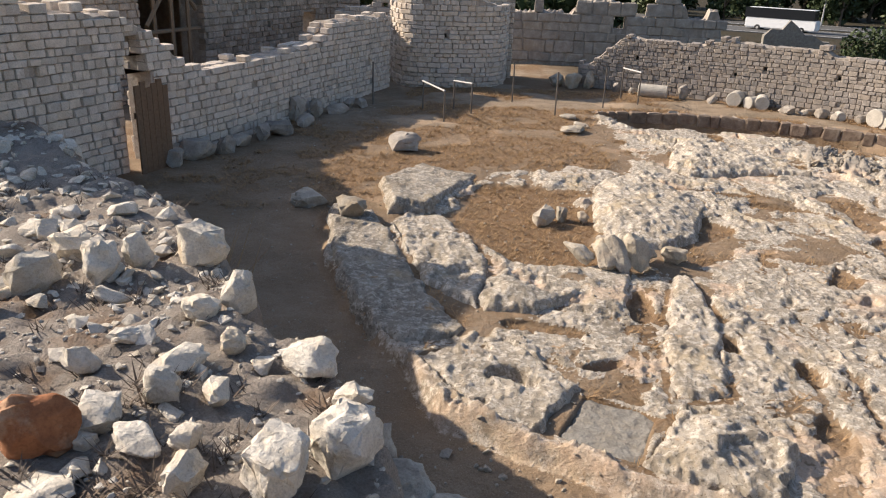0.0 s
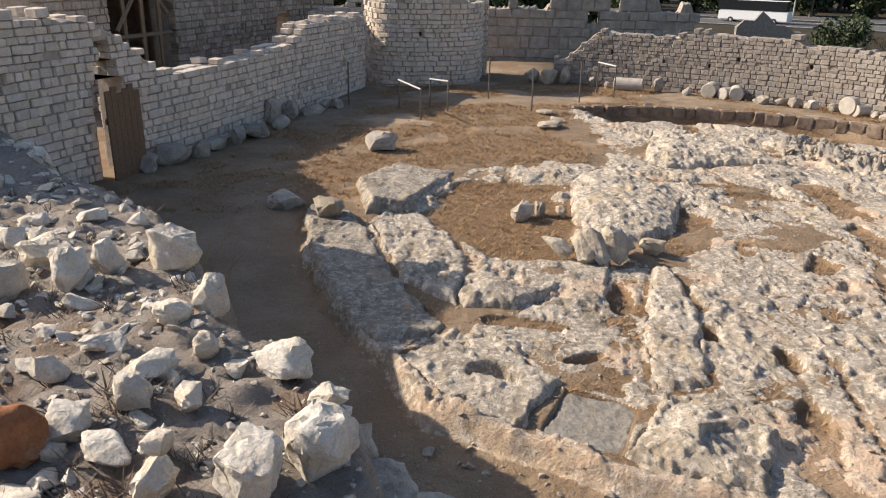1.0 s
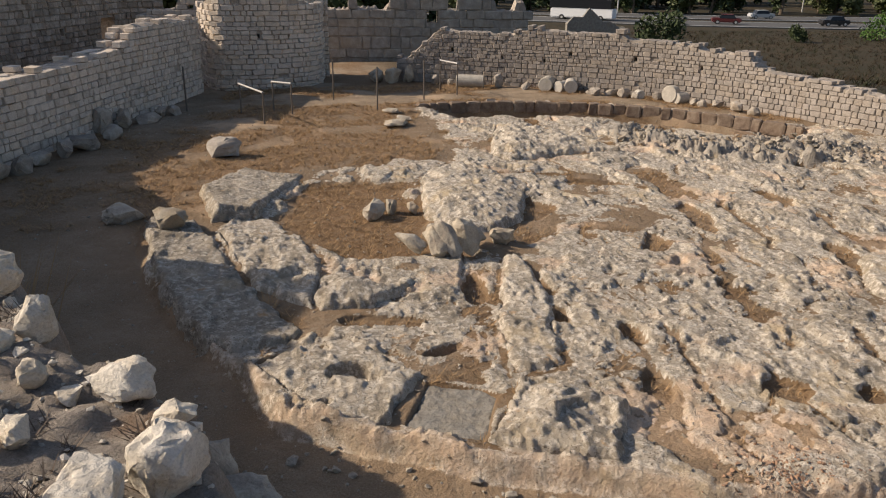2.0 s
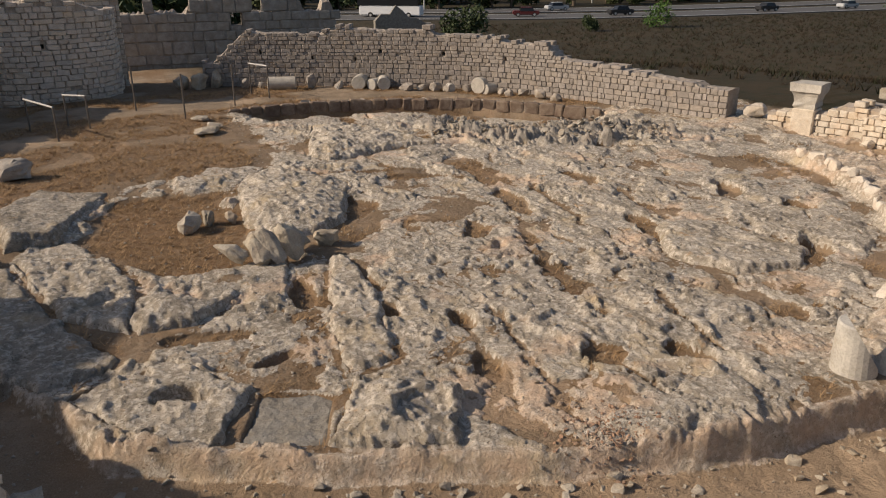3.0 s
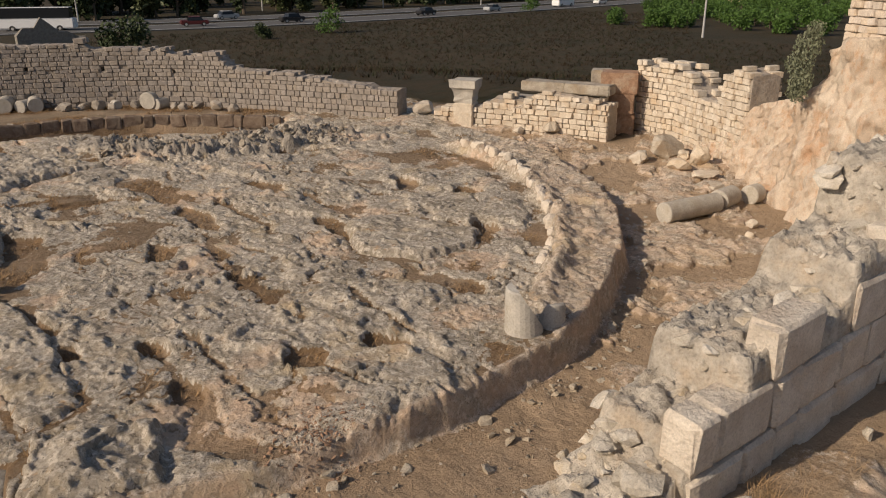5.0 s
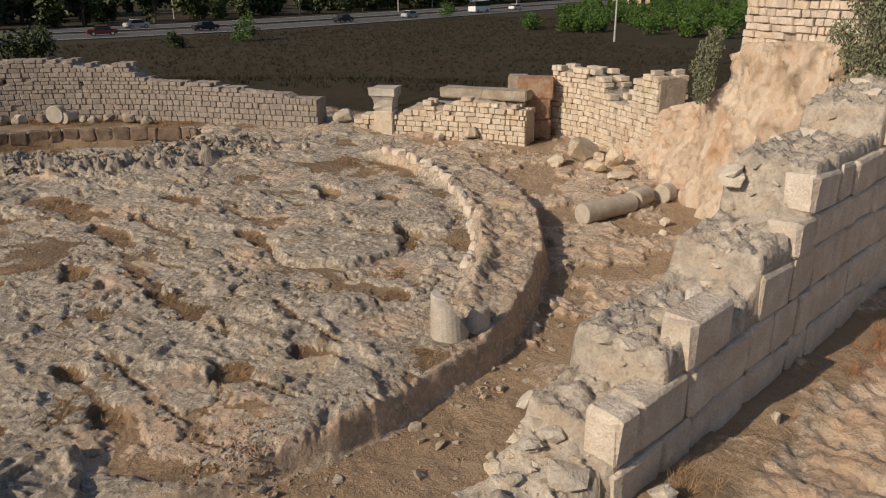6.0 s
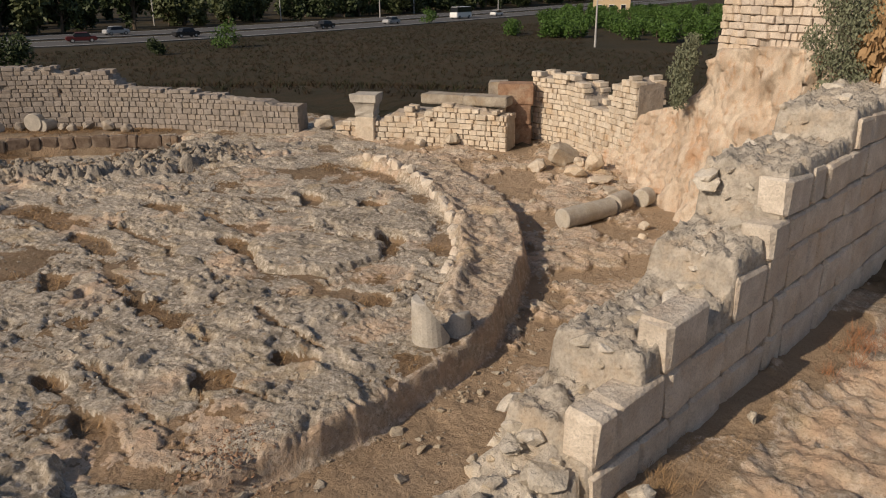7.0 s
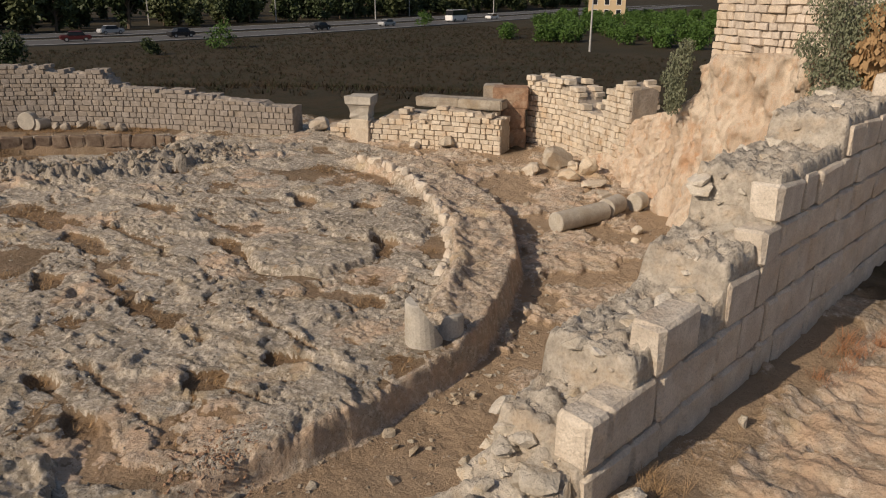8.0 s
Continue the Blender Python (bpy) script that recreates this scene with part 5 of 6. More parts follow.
capital()
plant("grey-green trailing bush hanging over the tower wall", (14.85, 1.35, 0),
      [(0.35, 0.1, 4.2, 0.5), (0.2, -0.1, 3.7, 0.45), (0.1, 0.1, 3.2, 0.38), (0.1, -0.25, 2.9, 0.3), (0.0, 0.1, 2.6, 0.3), (0.3, -0.5, 3.9, 0.4), (0.05, -0.1, 2.35, 0.2), (0.1, 0.45, 3.5, 0.25)],
      7500, 0.045, LEAF_GREY, 71, 1.4)
plant("grey-green trailing bush at the tower corner", (16.35, 4.35, 0), [(0.1, 0, 3.0, 0.28), (0.0, 0.1, 2.65, 0.28), (-0.1, 0.0, 2.35, 0.25), (-0.1, 0.05, 2.1, 0.2), (0.05, -0.1, 3.3, 0.18)], 3200, 0.042, LEAF_GREY, 72, 1.4)
plant("dry reddish grass tuft hanging on the tower wall", (14.95, 0.72, 0), [(0.2, 0, 3.9, 0.35), (0.1, 0.1, 3.4, 0.35), (0.05, -0.1, 2.95, 0.28), (0.3, -0.4, 3.6, 0.4)], 3600, 0.13, DRY, 73, 1.5)

# ---- fence frames of thin steel ----


def fence_frame(a, b, h, post_only=False):
    t = thing("fence_post" if post_only else "rail_frame", "thin rusty steel post" if post_only else "low frame of thin steel pipe", "post" if post_only else "railing", pose(a[0], a[1], 0), "visitor railings")
    za = height(*a)
    bm = bmesh.new()
    add_rod(bm, (0, 0, za - 0.2), (0, 0, za + h), 0.025)
    part("post", bm, STEEL, t)
    if not post_only:
        dx, dy = b[0] - a[0], b[1] - a[1]
        bm = bmesh.new()
        add_rod(bm, (dx, dy, height(*b) - 0.2), (dx, dy, height(*b) + h), 0.025)
        part("post", bm, STEEL, t)
        bm = bmesh.new()
        add_rod(bm, (-0.02, -0.02, za + h), (dx, dy, height(*b) + h), 0.028)
        part("rail", bm, plain("grey_paint", (0.45, 0.43, 0.4), 0.5), t)


fence_frame((-0.97, 23.9), (-0.27, 22.2), 0.9)
fence_frame((0.0, 24.2), (0.55, 23.5), 0.92)
fence_frame((6.0, 27.6), (6.4, 26.6), 1.1)
for a in [(2.0, 26.2), (3.2, 23.9), (5.05, 25.8), (-2.6, 24.4)]:
    fence_frame(a, None, 1.35, True)

# old planks closing the lower part of the doorway in the curved wall
def plank_door():
    line = rounded(plan((-1.75, 20.6), (-2.3, 18.8), (-3.05, 16.8), (-3.85, 13.9), (-4.6, 11.95), (-5.3, 10.3), (-6.0, 8.6), (-6.6, 7.0)))
    p, d = along(line, 13.2)
    t = thing("door_1", "weathered brown plank boarding in the doorway", "door", Matrix.Translation(p + Vector((d.y, -d.x, 0)) * -0.35) @ Matrix.Rotation(math.atan2(d.y, d.x), 4, "Z"), kind="structure")
    for i in range(6):
        bm = bmesh.new()
        add_box(bm, (-0.46 + 0.155 * i, -0.02 - 0.006 * (i % 2), -0.3), (-0.31 + 0.155 * i, 0.02, 1.75 + 0.07 * ((i * 5) % 3)))
        bmesh.ops.bevel(bm, geom=list(bm.edges), offset=0.006, segments=1, affect="EDGES")
        part("plank", bm, OLD_PLANK, t)
    bm = bmesh.new()
    add_box(bm, (-0.46, -0.07, 1.15), (0.47, -0.03, 1.27))
    part("rail", bm, OLD_PLANK, t)


OLD_PLANK = plain("old_brown_plank", (0.16, 0.10, 0.06), 0.85, 0, 18, 0.5)
plank_door()

# wooden props in the dark opening, and the vault behind it
props = thing("wooden_scaffold", "old grey timber scaffold in the dark opening", "scaffold", pose(-9.2, 25.2, 0))
for a, b in [((-0.2, -0.9, 0), (-0.2, -0.9, 4.2)), ((0.35, 0.6, 0), (0.35, 0.6, 4.2)), ((0.1, -0.2, 0), (0.1, -0.2, 4.2)), ((-0.3, -1.4, 2.0), (0.5, 1.2, 2.0)), ((-0.3, -1.3, 2.2), (0.2, 0.3, 4.0)), ((0.45, 1.1, 2.6), (0.1, -0.4, 4.1))]:
    bm = bmesh.new()
    add_rod(bm, a, b, 0.07, 6)
    part("beam", bm, WOOD, props)
bm = bmesh.new()
m = pose(-9.6, 23.9, 0, 0, 0, math.degrees(math.atan2(14.5, 4.5)))
add_box(bm, (-1.5, 1.1, 4.35), (6.5, 6.0, 4.9), m)
add_box(bm, (-1.5, 5.5, -0.3), (6.5, 6.0, 4.35), m)
add_box(bm, (-1.9, 1.1, -0.3), (-1.4, 6.0, 4.35), m)
add_box(bm, (6.4, 1.1, -0.3), (6.9, 6.0, 4.35), m)
vault = part("vault", bm, BRICK_RUBBLE)
tagged(vault, "dark inner walls and roof of the ruined vault", "ruin", kind="structure")
bm = bmesh.new()
GREY_TOPS = []
for i in range(9):
    x = -1.6 + 0.4 * i
    tall = max(0.3, 1.2 - abs(i - 3) * 0.25 + 0.15 * math.sin(i * 2.3))
    GREY_TOPS.append((x, tall))
low = [bm.verts.new((x, y, -1.5)) for y in (-0.35, 0.35) for x, _ in GREY_TOPS]
high = [bm.verts.new((x + random.uniform(-0.08, 0.08), y, t)) for y in (-0.3, 0.3) for x, t in GREY_TOPS]
for i in range(8):
    bm.faces.new((low[i], low[i + 1], high[i + 1], high[i]))
    bm.faces.new((low[i + 10], low[i + 9], high[i + 9], high[i + 10]))
    bm.faces.new((high[i], high[i + 1], high[i + 10], high[i + 9]))
bm.faces.new((low[0], high[0], high[9], low[9]))
bm.faces.new((low[8], low[17], high[17], high[8]))
grey_ruin = part("ruin_stump", bm, CONCRETE)
grey_ruin.matrix_basis = pose(17.6, 41.0, 1.0, 0, 0, -15)
tagged(grey_ruin, "ragged grey stump of a ruined wall", "ruin")

# ---- road, plain and woods ----
ASPHALT = plain("asphalt", (0.10, 0.097, 0.092), 0.85, 0, 1.5, 0.2)
ROAD_PAINT = plain("road_paint", (0.62, 0.62, 0.6), 0.7)
CENTRELINE = rounded([(-160, 235), (-60, 182), (0, 153), (45, 134), (75, 119), (110, 114), (170, 114), (260, 118), (420, 128)], 3)


def strip(name, off, wide, z, material, label, category="road"):
    verts, faces = [], []
    total = length(CENTRELINE)
    n = 90
    for i in range(n + 1):
        p, d = along(CENTRELINE, total * i / n * 0.999)
        side = Vector((d.y, -d.x, 0))
        for k in (-0.5, 0.5):
            q = p + side * (off + wide * k)
            verts.append((q.x, q.y, -3.7 + z))
    for i in range(n):
        faces.append((2 * i, 2 * i + 1, 2 * i + 3, 2 * i + 2))
    me = bpy.data.meshes.new(name)
    me.from_pydata(verts, [], faces)
    ob = part(name, me, material)
    m = ob.modifiers.new("thickness", "SOLIDIFY")
    m.thickness, m.offset = 0.25, -1
    return tagged(ob, label, category, kind="structure")


strip("road", 9.0, 12.0, 0.16, ASPHALT, "grey asphalt carriageway of a main road")
strip("road", -9.0, 12.0, 0.16, ASPHALT, "grey asphalt carriageway of a main road")
for off in (3.4, 14.6, -3.4, -14.6):
    strip("road_line", off, 0.25, 0.18, ROAD_PAINT, "white edge line painted on the road", "road marking")


def car(name, label, size, paint, spot, turn, roof=0.5, category="car"):
    """A vehicle with a shaped body, glazed cabin, four wheels and lamps; size is length, width, height."""
    L, W, H = size
    t = thing(name, label, category, pose(spot[0], spot[1], -3.54, 0, 0, turn))
    bm = bmesh.new()
    add_box(bm, (-L / 2, -W / 2, 0.28), (L / 2, W / 2, 0.28 + (H - 0.28) * (0.55 if roof < 0.9 else 0.5)))
    bmesh.ops.bevel(bm, geom=list(bm.edges), offset=0.14, segments=2, affect="EDGES")
    part("body", bm, paint, t)
    bm = bmesh.new()
    z0 = 0.28 + (H - 0.28) * 0.5
    for v in add_box(bm, (-L * roof / 2 - L * 0.06, -W / 2 + 0.06, z0), (L * roof / 2, W / 2 - 0.06, H - 0.06)):
        if v.co.z > z0 + 0.1 and roof < 0.9:
            v.co.x *= 0.74
            v.co.y *= 0.86
    part("window_band", bm, GLASS_DARK, t, "dark tinted glass")
    bm = bmesh.new()
    k = 0.75 if roof < 0.9 else 1.0
    add_box(bm, (-L * roof / 2 * k - 0.08, -W / 2 * 0.86, H - 0.08), (L * roof / 2 * k, W / 2 * 0.86, H))
    bmesh.ops.bevel(bm, geom=list(bm.edges), offset=0.03, segments=1, affect="EDGES")
    part("roof", bm, paint, t)
    for sx in (-0.31, 0.31):
        for sy in (-1, 1):
            bm = bmesh.new()
            add_rod(bm, (L * sx, sy * (W / 2 - 0.2), 0.32), (L * sx, sy * (W / 2 + 0.01), 0.32), 0.32 if L < 7 else 0.45, 14)
            wheel = part("wheel", bm, TYRE, t)
            bm = bmesh.new()
            add_rod(bm, (L * sx, sy * (W / 2 - 0.02), 0.32), (L * sx, sy * (W / 2 + 0.025), 0.32), 0.2, 12)
            part("rim", bm, POLE, wheel)
    return t


POLE = plain("pole_grey", (0.42, 0.41, 0.39), 0.6)
GLASS_DARK = plain("tinted_glass", (0.02, 0.022, 0.025), 0.12)
TYRE = plain("tyre", (0.03, 0.03, 0.03), 0.8)
WHITE_PAINT, BLACK_PAINT, GREY_PAINT, RED_PAINT = (plain(n, c, 0.3, 0, 2, 0.06) for n, c in (("white_paint", (0.75, 0.75, 0.74)), ("black_paint", (0.03, 0.03, 0.032)), ("silver_paint", (0.4, 0.41, 0.42)), ("dark_red_paint", (0.12, 0.03, 0.03))))
car("bus", "white coach with dark tinted windows on the road", (10.5, 2.5, 3.3), WHITE_PAINT, (50.0, 122.5), -38, 0.92, "bus")
car("van", "white delivery van on the main road", (4.8, 1.9, 2.0), WHITE_PAINT, (58.0, 137.5), 150, 0.7, "van")
car("car", "dark car on the main road", (4.4, 1.8, 1.5), BLACK_PAINT, (86.0, 108.0), 170, 0.5)
car("car", "black car on the main road", (4.4, 1.8, 1.5), BLACK_PAINT, (117.0, 105.0), 178, 0.5)
car("car", "silver car on the main road", (4.4, 1.8, 1.5), GREY_PAINT, (138.0, 104.5), 180, 0.5)
car("car", "silver car on the main road", (4.4, 1.8, 1.5), GREY_PAINT, (84.5, 125.0), -8, 0.5)
car("car", "dark red car on the main road", (4.4, 1.8, 1.5), RED_PAINT, (70.0, 112.5), 155, 0.5)
car("minibus", "white minibus far along the road", (7.0, 2.2, 2.8), WHITE_PAINT, (168.0, 105.5), 180, 0.9, "bus")
car("car", "white car far along the road", (4.4, 1.8, 1.5), WHITE_PAINT, (186.0, 105.5), 180, 0.5)



def lamp_post(spot, h):
    t = thing("street_lamp", "tall grey lamp post beside the plain", "street lamp", pose(spot[0], spot[1], -3.8), "lamp posts")
    bm = bmesh.new()
    add_rod(bm, (0, 0, 0), (0, 0, h), 0.16, 8, 0.09)
    part("post", bm, POLE, t)
    bm = bmesh.new()
    add_rod(bm, (0, 0, h), (0, -1.2, h + 0.2), 0.05, 6)
    part("arm", bm, POLE, t)


for spot, h in [((99.5, 40.9), 8), ((111, 150), 9), ((164, 128), 9), ((196, 140), 9), ((64, 140), 9), ((140, 140), 8), ((230, 130), 9)]:
    lamp_post(spot, h)

rnd = random.Random(44)
KINDS = [
    tree("broad dark green tree behind the road", 8.5, 7.5, 81, LEAF_DARK, 1300, 0.85),
    tree("tall dark green tree behind the road", 11.0, 6.5, 82, LEAF_DARK, 1300, 0.85),
    tree("rounded olive-green tree behind the road", 7.0, 7.0, 83, plain("leaf_olive", (0.085, 0.10, 0.04), 0.6, 0, 3.0, 0.5), 1200, 0.8),
]
for i, k in enumerate(KINDS):
    k.matrix_basis = pose(30 + 50 * i, 168 + 4 * i, -3.6)
    k["group"] = "trees behind the road"
for i in range(230):
    x = -90 + 460 * ((i + rnd.random()) / 230)
    y = (140 + max(0, (60 - x)) * 0.55) + 45 * rnd.random() ** 1.5
    c = copy_thing(KINDS[rnd.randrange(3)], pose(x, y, height(x, y) - 0.2, 0, 0, rnd.uniform(0, 360)))
    s = rnd.uniform(0.7, 1.25)
    c.scale = (s, s, s * rnd.uniform(0.85, 1.1))
for i in range(34):                       # woods behind the ruins
    x, y = rnd.uniform(-40, 22), rnd.uniform(62, 100)
    if abs(x - 30) < 12:
        continue
    copy_thing(KINDS[rnd.randrange(3)], pose(x - 6, y, height(x - 6, y) - 0.2, 0, 0, rnd.uniform(0, 360)))
orchard = tree("bright green orchard bush in a dense plantation", 2.6, 3.6, 84, LEAF_GREEN, 900, 0.30, "bush", False)
orchard.matrix_basis = pose(115, 42, -3.8)
orchard["group"] = "orchard bushes"
for i in range(150):
    f, q = rnd.random(), rnd.random()
    x, y = 112 + 120 * q + rnd.uniform(-1, 1), (28 + 0.18 * 120 * q) + (34 + 22 * q) * f
    copy_thing(orchard, pose(x, y, -3.8, 0, 0, rnd.uniform(0, 360)))
for (x, y), h in [((75, 86), 3.6), ((146, 100), 3.2), ((62, 84), 2.0)]:
    b = tree("solitary light green bush on the plain", h, h * 1.3, int(x), LEAF_GREEN if h > 3 else LEAF_DARK, 900, 0.28, "bush", False)
    b.matrix_basis = pose(x, y, height(x, y))
fig = tree("dark green fig bush behind the far wall", 2.9, 2.9, 86, LEAF_DARK, 2600, 0.15, "bush", False)
fig.matrix_basis = pose(17.6, 33.2, height(17.6, 33.2) - 0.1)


def tufts(name, spots, blades, size, material, label, seed, lean=0.5, thin=0.07):
    rnd = random.Random(seed)
    verts, faces = [], []
    for x, y, z in spots:
        for _ in range(blades):
            a, l = rnd.uniform(0, 6.28), size * rnd.uniform(0.5, 1.3)
            ox, oy = rnd.gauss(0, size * 0.35), rnd.gauss(0, size * 0.35)
            tip = Vector((math.cos(a) * l * lean, math.sin(a) * l * lean, l))
            w = Vector((-math.sin(a), math.cos(a), 0)) * l * thin
            p = Vector((x + ox, y + oy, z - 0.01))
            k = len(verts)
            verts += [tuple(p - w), tuple(p + w), tuple(p + tip * 0.6 + w * 0.6), tuple(p + tip)]
            faces += [(k, k + 1, k + 2), (k, k + 2, k + 3)]
    me = bpy.data.meshes.new(name)
    me.from_pydata(verts, [], faces)
    return tagged(part(name, me, material), label, "grass", kind="stuff")


SCRUB = plain("scrub", (0.042, 0.028, 0.014), 0.8, 0, 0.4, 0.6)
SCRUB_GREEN = plain("scrub_green", (0.026, 0.030, 0.012), 0.8, 0, 0.6, 0.5)
P = np.array([(22 + 130 * rnd.random(), 12 + 90 * rnd.random()) for _ in range(15000)])
r_far = np.hypot(P[:, 0] - CENTRE[0], P[:, 1] - CENTRE[1])
P = P[(r_far > 19) & (P[:, 1] + 0.05 * P[:, 0] < 103) & ~((P[:, 0] > 95) & (P[:, 1] < 0.5 * P[:, 0] - 8))]
Z = terrain(P[:, 0], P[:, 1])[0]
S3 = [(x, y, z) for (x, y), z in zip(P.tolist(), Z.tolist())]
tufts("scrub", S3[: len(S3) * 3 // 4], 8, 0.26, SCRUB, "brown dry scrub covering the plain", 91, 1.1)
tufts("scrub", S3[len(S3) * 3 // 4:], 8, 0.30, SCRUB_GREEN, "dark green low scrub on the plain", 92, 1.1)

# dry straw on the soil of the platform, weeds on the mound
P = np.array([(rnd.uniform(-6, 16), 3 + 26 * rnd.random()) for _ in range(30000)])
Z, bare, straw, field, red, grey = terrain(P[:, 0], P[:, 1])
ok = (bare < 0.3) & (straw > 0.45) & (field < 0.1) & (mound_height(P[:, 0], P[:, 1]) < Z)
S3 = [(x, y, z) for (x, y), z in zip(P[ok].tolist(), Z[ok].tolist())]
tufts("straw", [q for q in S3 if q[1] > 15][:4200], 8, 0.09, DRY, "short dry grass on the soil of the court", 98, 0.9, 0.03)
tufts("straw", S3[: min(len(S3), 7000)], 8, 0.075, DRY, "flattened dry straw on brown soil", 93, 1.8)
S3 = []
while len(S3) < 130:
    y = 3.0 + 6 * rnd.random() ** 1.5
    x = rnd.uniform(-1 - 0.6 * y, -0.6)
    S3.append((x, y, on_mound(x, y)))
tufts("dead_weeds", S3, 16, 0.09, plain("dead_weed", (0.13, 0.10, 0.075), 0.9), "dead grey weeds on the rubble", 94, 1.3)
for x, y in [(-3.6, 9.6), (-3.9, 10.2), (-3.3, 9.4)]:
    tufts("dry_grass", [(x + rnd.gauss(0, 0.2), y + rnd.gauss(0, 0.2), height(x, y)) for _ in range(5)], 14, 0.75, DRY, "long dry grass bending over the path", int(95 + x), 0.9, 0.012)

RED_WEED = plain("reddish_dry_weed", (0.36, 0.17, 0.08), 0.85, 0, 12.0, 0.4)
for i, (x, y, n) in enumerate([(6.9, 1.35, 7), (7.4, 1.2, 5), (11.3, 0.15, 14), (12.2, -0.15, 12), (10.5, 0.3, 6)]):
    tufts("dry_weeds", [(x + rnd.gauss(0, 0.22), y + rnd.gauss(0, 0.12), height(x, y)) for _ in range(n)], 22, 0.16, RED_WEED if i > 1 else DRY, "reddish dry weeds at the foot of the wall", 120 + i, 1.1, 0.02)

# a house far beyond the orchard
house = thing("house", "pale ochre house among distant trees", "house", pose(214, 84, -3.8, 0, 0, 20))
OCHRE = plain("ochre_plaster", (0.52, 0.40, 0.25), 0.85)
bm = bmesh.new()
add_box(bm, (-6, -5, 0), (6, 5, 8.6))
part("wall", bm, OCHRE, house)
bm = bmesh.new()
for v in add_box(bm, (-6.5, -5.5, 8.6), (6.5, 5.5, 10.6)):
    if v.co.z > 9:
        v.co.y *= 0.1
part("roof", bm, plain("roof_tile", (0.33, 0.15, 0.09), 0.85), house)
for z in (1.2, 4.0, 6.4):
    for y in (-3.2, 0, 3.2):
        bm = bmesh.new()
        add_box(bm, (-6.06, y - 0.6, z), (-5.9, y + 0.6, z + 1.5))
        pane = part("window", bm, GLASS_DARK, house)
        bm = bmesh.new()
        for lo, hi in (((y - 0.7, z - 0.1), (y + 0.7, z)), ((y - 0.7, z + 1.5), (y + 0.7, z + 1.6)), ((y - 0.7, z), (y - 0.6, z + 1.5)), ((y + 0.6, z), (y + 0.7, z + 1.5))):
            add_box(bm, (-6.1, lo[0], lo[1]), (-5.95, hi[0], hi[1]))
        part("frame", bm, WHITE_PAINT, pane)

# ---- walls ----
left_wall = thing("wall_left", "curved ruined wall of small pale limestone blocks with a doorway", "wall", kind="structure")
# past 16 m the unseen end is added height, raised to shade slab and path
masonry(left_wall, rounded(plan((-1.75, 20.6), (-2.3, 18.8), (-3.05, 16.8), (-3.85, 13.9), (-4.6, 11.95), (-5.3, 10.3), (-6.0, 8.6), (-6.6, 7.0))),
        profile([(0, 2.6), (4.4, 2.6), (4.5, 2.3), (5.2, 2.05), (7, 1.95), (9, 1.9), (10.6, 1.85), (11.6, 2.0), (12.2, 2.5), (12.8, 2.9), (13.4, 3.2), (15.8, 3.4), (16.25, 5.4), (21, 5.4)]),
        -0.75, 0.165, 0.29, MASONRY, 1, jitter=0.02, gap=0.010, ragged=1.5, holes=[(12.75, 13.65, -0.5, 2.0), (12.9, 13.5, 2.0, 2.35), (13.05, 13.35, 2.35, 2.75)])

pier = thing("wall_pier", "rounded stump of a ruined limestone tower pier", "wall", kind="structure")
masonry(pier, rounded(plan((1.5, 23.0), (1.3, 21.6), (0.4, 21.0), (-0.7, 20.75), (-1.55, 20.9), (-1.9, 22.5)), 2),
        profile([(0, 2.9), (2, 3.0), (3.5, 3.4), (5.5, 3.3), (7, 3.0), (8, 2.9)]), -0.8, 0.17, 0.34, MASONRY, 2, ragged=3.6, jitter=0.03, gap=0.010,  holes=[(4.2, 4.35, 1.8, 1.95)])

far_wall = thing("wall_far", "long curved ruined wall of small limestone blocks with putlog holes", "wall", kind="structure")
masonry(far_wall, FAR,
        profile([(0, 0.95), (0.9, 0.9), (1, 1.0), (3.0, 1.15), (5.0, 1.25), (6.2, 1.4), (6.6, 1.75), (8.4, 1.8), (8.5, 1.95), (11, 2.0), (11.2, 2.15), (12.8, 2.1), (14.5, 2.2), (15.5, 1.95), (17.5, 2.0), (18.2, 2.1), (18.7, 1.6), (19.5, 0.9)]),
        -0.7, 0.15, 0.25, SHADED_MASONRY, 3, jitter=0.014, gap=0.010, ragged=1.6,
        holes=[(8.2, 8.33, 1.1, 1.24), (10.6, 10.72, 1.2, 1.34), (13.0, 13.13, 1.25, 1.38), (14.0, 14.12, 0.95, 1.08), (15.6, 15.72, 1.0, 1.12), (17.6, 17.74, 1.2, 1.35)])

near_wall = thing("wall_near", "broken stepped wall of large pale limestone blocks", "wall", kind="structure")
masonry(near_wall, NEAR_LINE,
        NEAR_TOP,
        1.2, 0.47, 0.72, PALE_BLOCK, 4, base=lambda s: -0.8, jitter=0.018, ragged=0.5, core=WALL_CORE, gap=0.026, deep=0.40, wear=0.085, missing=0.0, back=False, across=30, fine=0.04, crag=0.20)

ARC = [(CENTRE[0] + 6.53 * K * math.cos(radians(a)), CENTRE[1] + 6.53 * K * math.sin(radians(a))) for a in range(104, 21, -3)]
niche = thing("wall_retaining", "low curved retaining wall of reddish brown blocks", "wall", kind="structure")
masonry(niche, ARC, profile([(0, 0.12), (14, 0.12)]), 0.5, 0.46, 0.55, BROWN_BLOCK, 5, base=lambda s: -1.1, back=False, ragged=0.5, jitter=0.035, gap=0.03, wear=0.12)

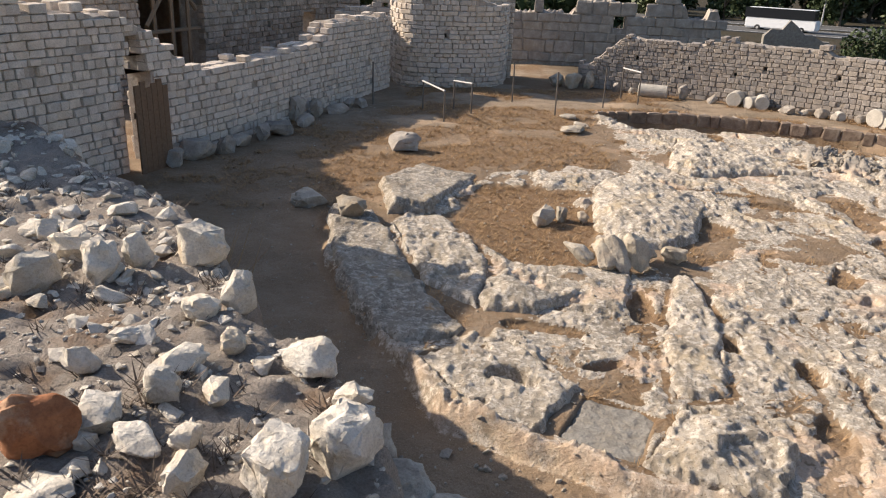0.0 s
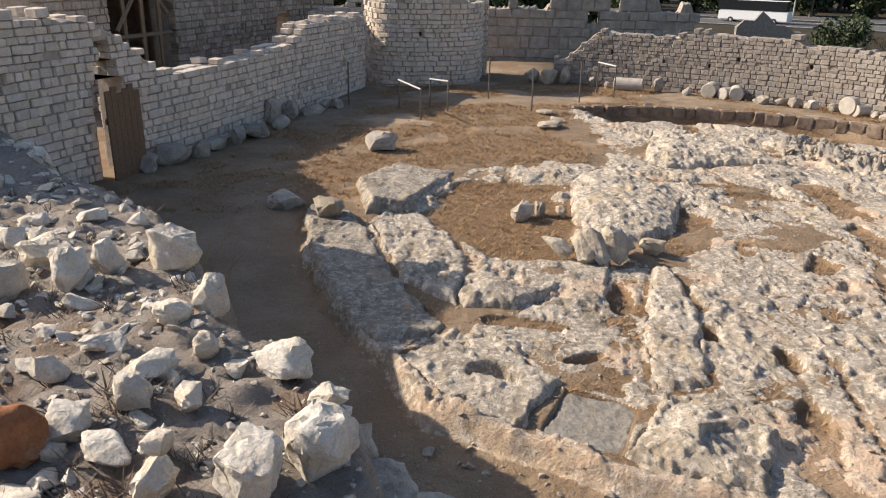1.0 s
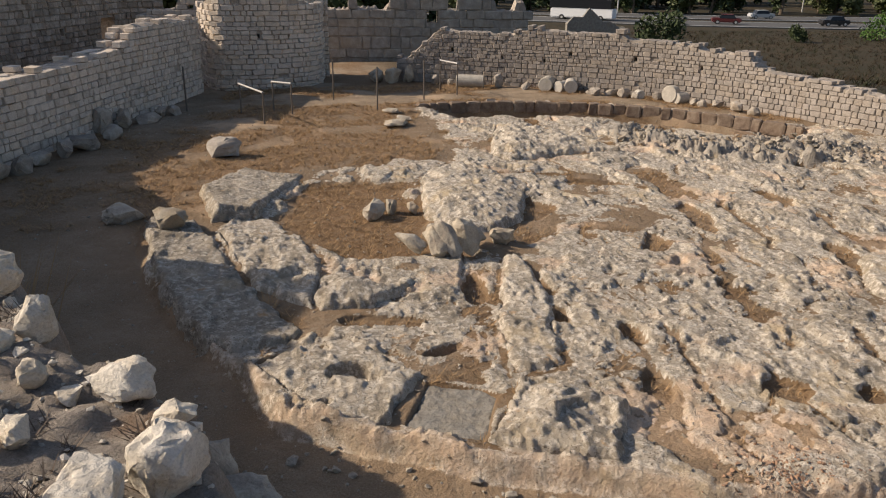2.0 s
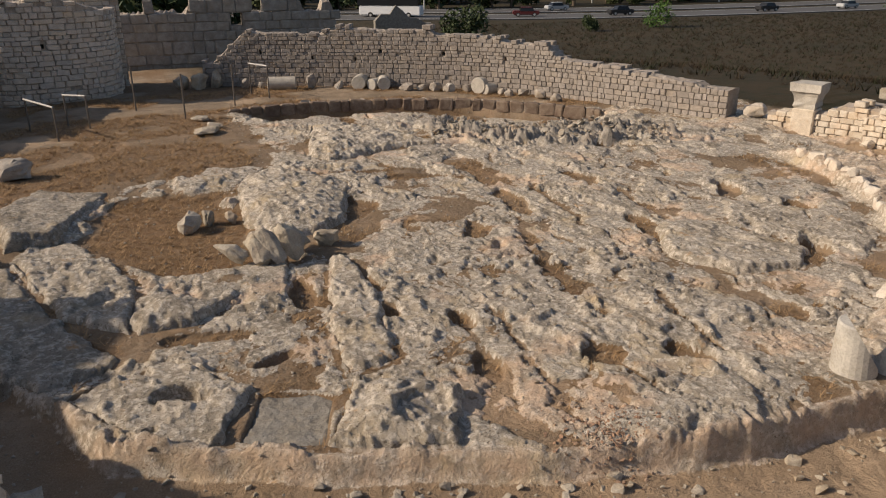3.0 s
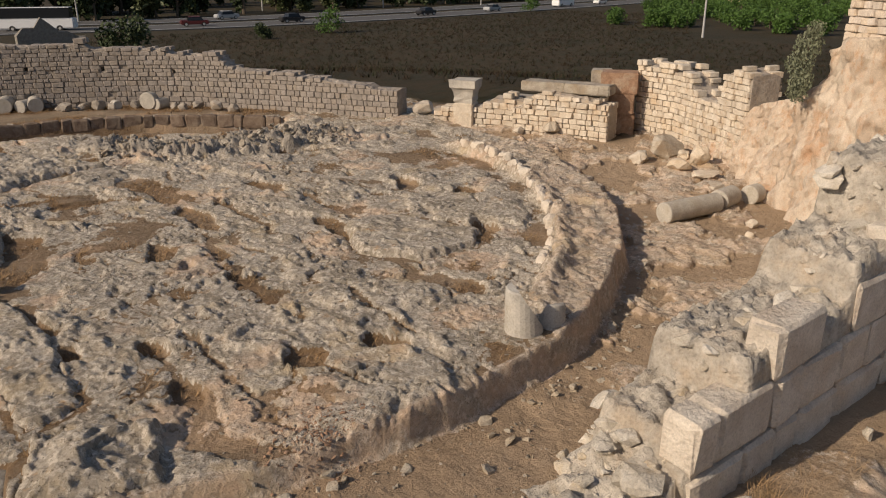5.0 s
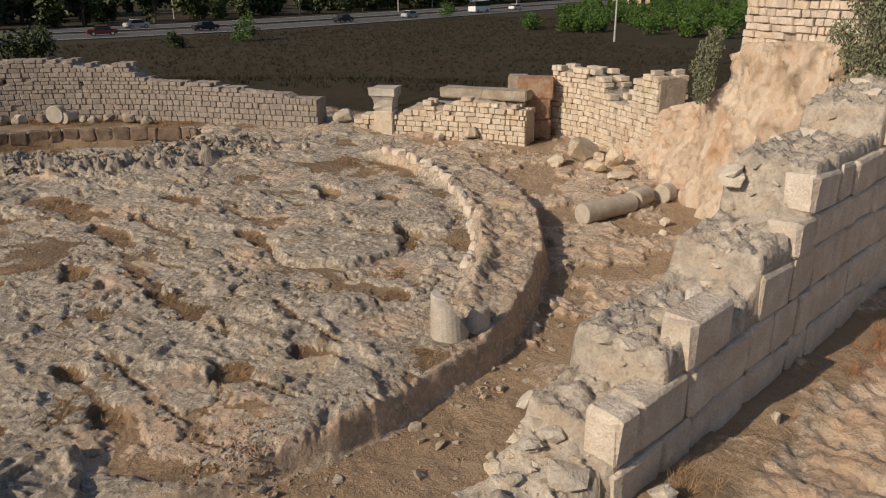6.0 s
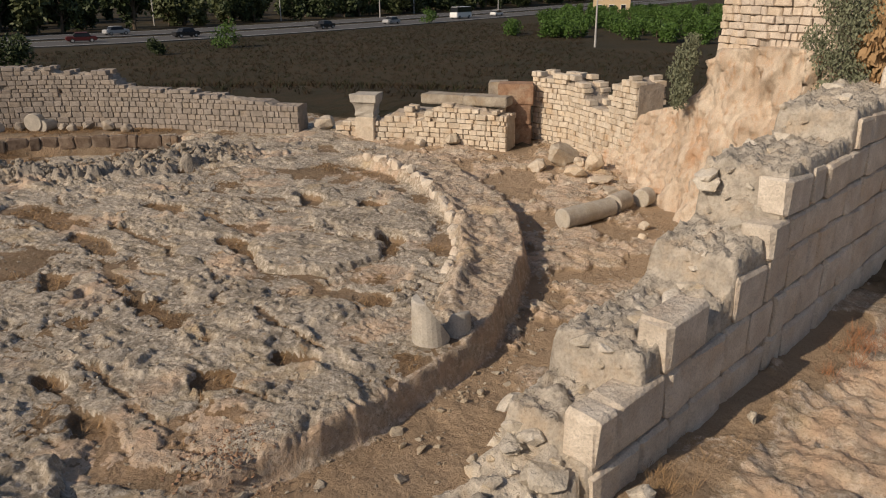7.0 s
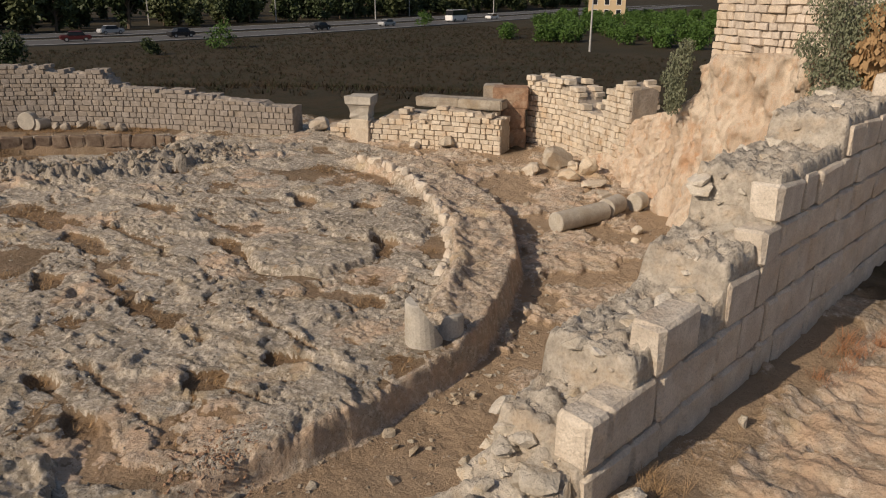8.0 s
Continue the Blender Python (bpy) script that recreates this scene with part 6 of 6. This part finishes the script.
ruin = thing("wall_ruin", "tall rubble-built ruin with a dark vaulted opening", "wall", kind="structure")
masonry(ruin, [(-10.5, 21.0), (-6.0, 35.5), (-4.5, 36.5)], profile([(0, 5.2), (11, 5.2), (13, 4.6), (15.2, 4.2), (17, 3.0)]), 1.0, 0.20, 0.32, BRICK_RUBBLE, 6, ragged=2.0,
        holes=[(2.9, 6.1, 0.5, 4.3), (13.2, 14.3, 0.3, 2.15), (10.3, 10.6, 1.7, 1.95)], back=False, jitter=0.03)
cross_wall = thing("wall_cross", "straight limestone wall behind the tower stump", "wall", kind="structure")
masonry(cross_wall, [(-5.0, 32.0), (2.3, 32.0)], profile([(0, 2.4), (1.5, 2.7), (1.7, 3.3), (4, 3.9), (7.3, 3.9)]), 0.8, 0.19, 0.40, MASONRY, 7, back=False, holes=[(2.0, 2.15, 2.6, 2.75)])
back_wall = thing("wall_back", "ruined wall of very large grey stone blocks", "wall", kind="structure")
masonry(back_wall, [(1.2, 40.0), (13.6, 38.6)], profile([(0, 1.9), (1, 2.3), (4.0, 2.5), (4.3, 2.2), (5, 3.0), (6.5, 3.1), (7.3, 2.8), (7.5, 2.3), (8.6, 2.4), (8.8, 3.2), (10, 3.0), (10.2, 2.4), (11, 2.3), (11.1, 2.9), (11.6, 2.8), (12, 1.0)]),
        0.9, 0.52, 0.8, GREY_BLOCK, 8, ragged=1.4, back=False, jitter=0.02, holes=[(6.6, 7.2, 1.6, 2.2)])

# ruins on the far right
low_ruin = thing("wall_low_ruin", "low broken wall of warm tan limestone blocks", "wall", kind="structure")
masonry(low_ruin, [(19.3, 12.3), (18.9, 13.9), (18.2, 15.6)], profile([(0, 0.5), (0.3, 0.75), (1.6, 0.8), (1.8, 0.55), (3.5, 0.4)]), -0.6, 0.155, 0.25, WARM_MASONRY, 9, gap=0.010, ragged=2.4, jitter=0.03, base=lambda s: -0.4)
mid_ruin = thing("wall_mid_ruin", "broken wall of warm tan blocks below pale coping stones", "wall", kind="structure")
masonry(mid_ruin, [(19.3, 10.1), (19.1, 11.4), (18.8, 13.0)], profile([(0, 0.85), (0.8, 1.05), (2.0, 1.15), (2.5, 0.8), (3, 0.5)]), -0.7, 0.155, 0.25, WARM_MASONRY, 10, gap=0.010, ragged=2.4, jitter=0.03, base=lambda s: -0.4)
step_ruin = thing("wall_step_ruin", "stepped wall of tan limestone blocks against the bank", "wall", kind="structure")
masonry(step_ruin, [(18.6, 6.1), (19.6, 7.4), (20.6, 8.8), (21.0, 10.2)], profile([(0, 2.1), (0.5, 2.2), (1.1, 2.0), (1.25, 1.35), (1.9, 1.1), (2.5, 1.35), (2.7, 1.75), (4, 1.85)]), -0.8, 0.15, 0.24, WARM_MASONRY, 11, gap=0.010, ragged=2.4, jitter=0.03, base=lambda s: -0.4)
tower = thing("wall_tower", "tall pale masonry of small blocks above the earth bank", "wall", kind="structure")
masonry(tower, [(16.1, -0.8), (15.8, 1.4), (16.25, 2.85), (17.05, 3.85), (17.8, 4.0)], profile([(0, 4.9), (3.2, 5.0), (4.6, 4.9), (5.2, 4.3), (5.5, 2.9), (6.5, 2.5)]), -0.9, 0.145, 0.22, MASONRY, 12, ragged=2.6, base=lambda s: 2.9, gap=0.010, back=False, jitter=0.035)
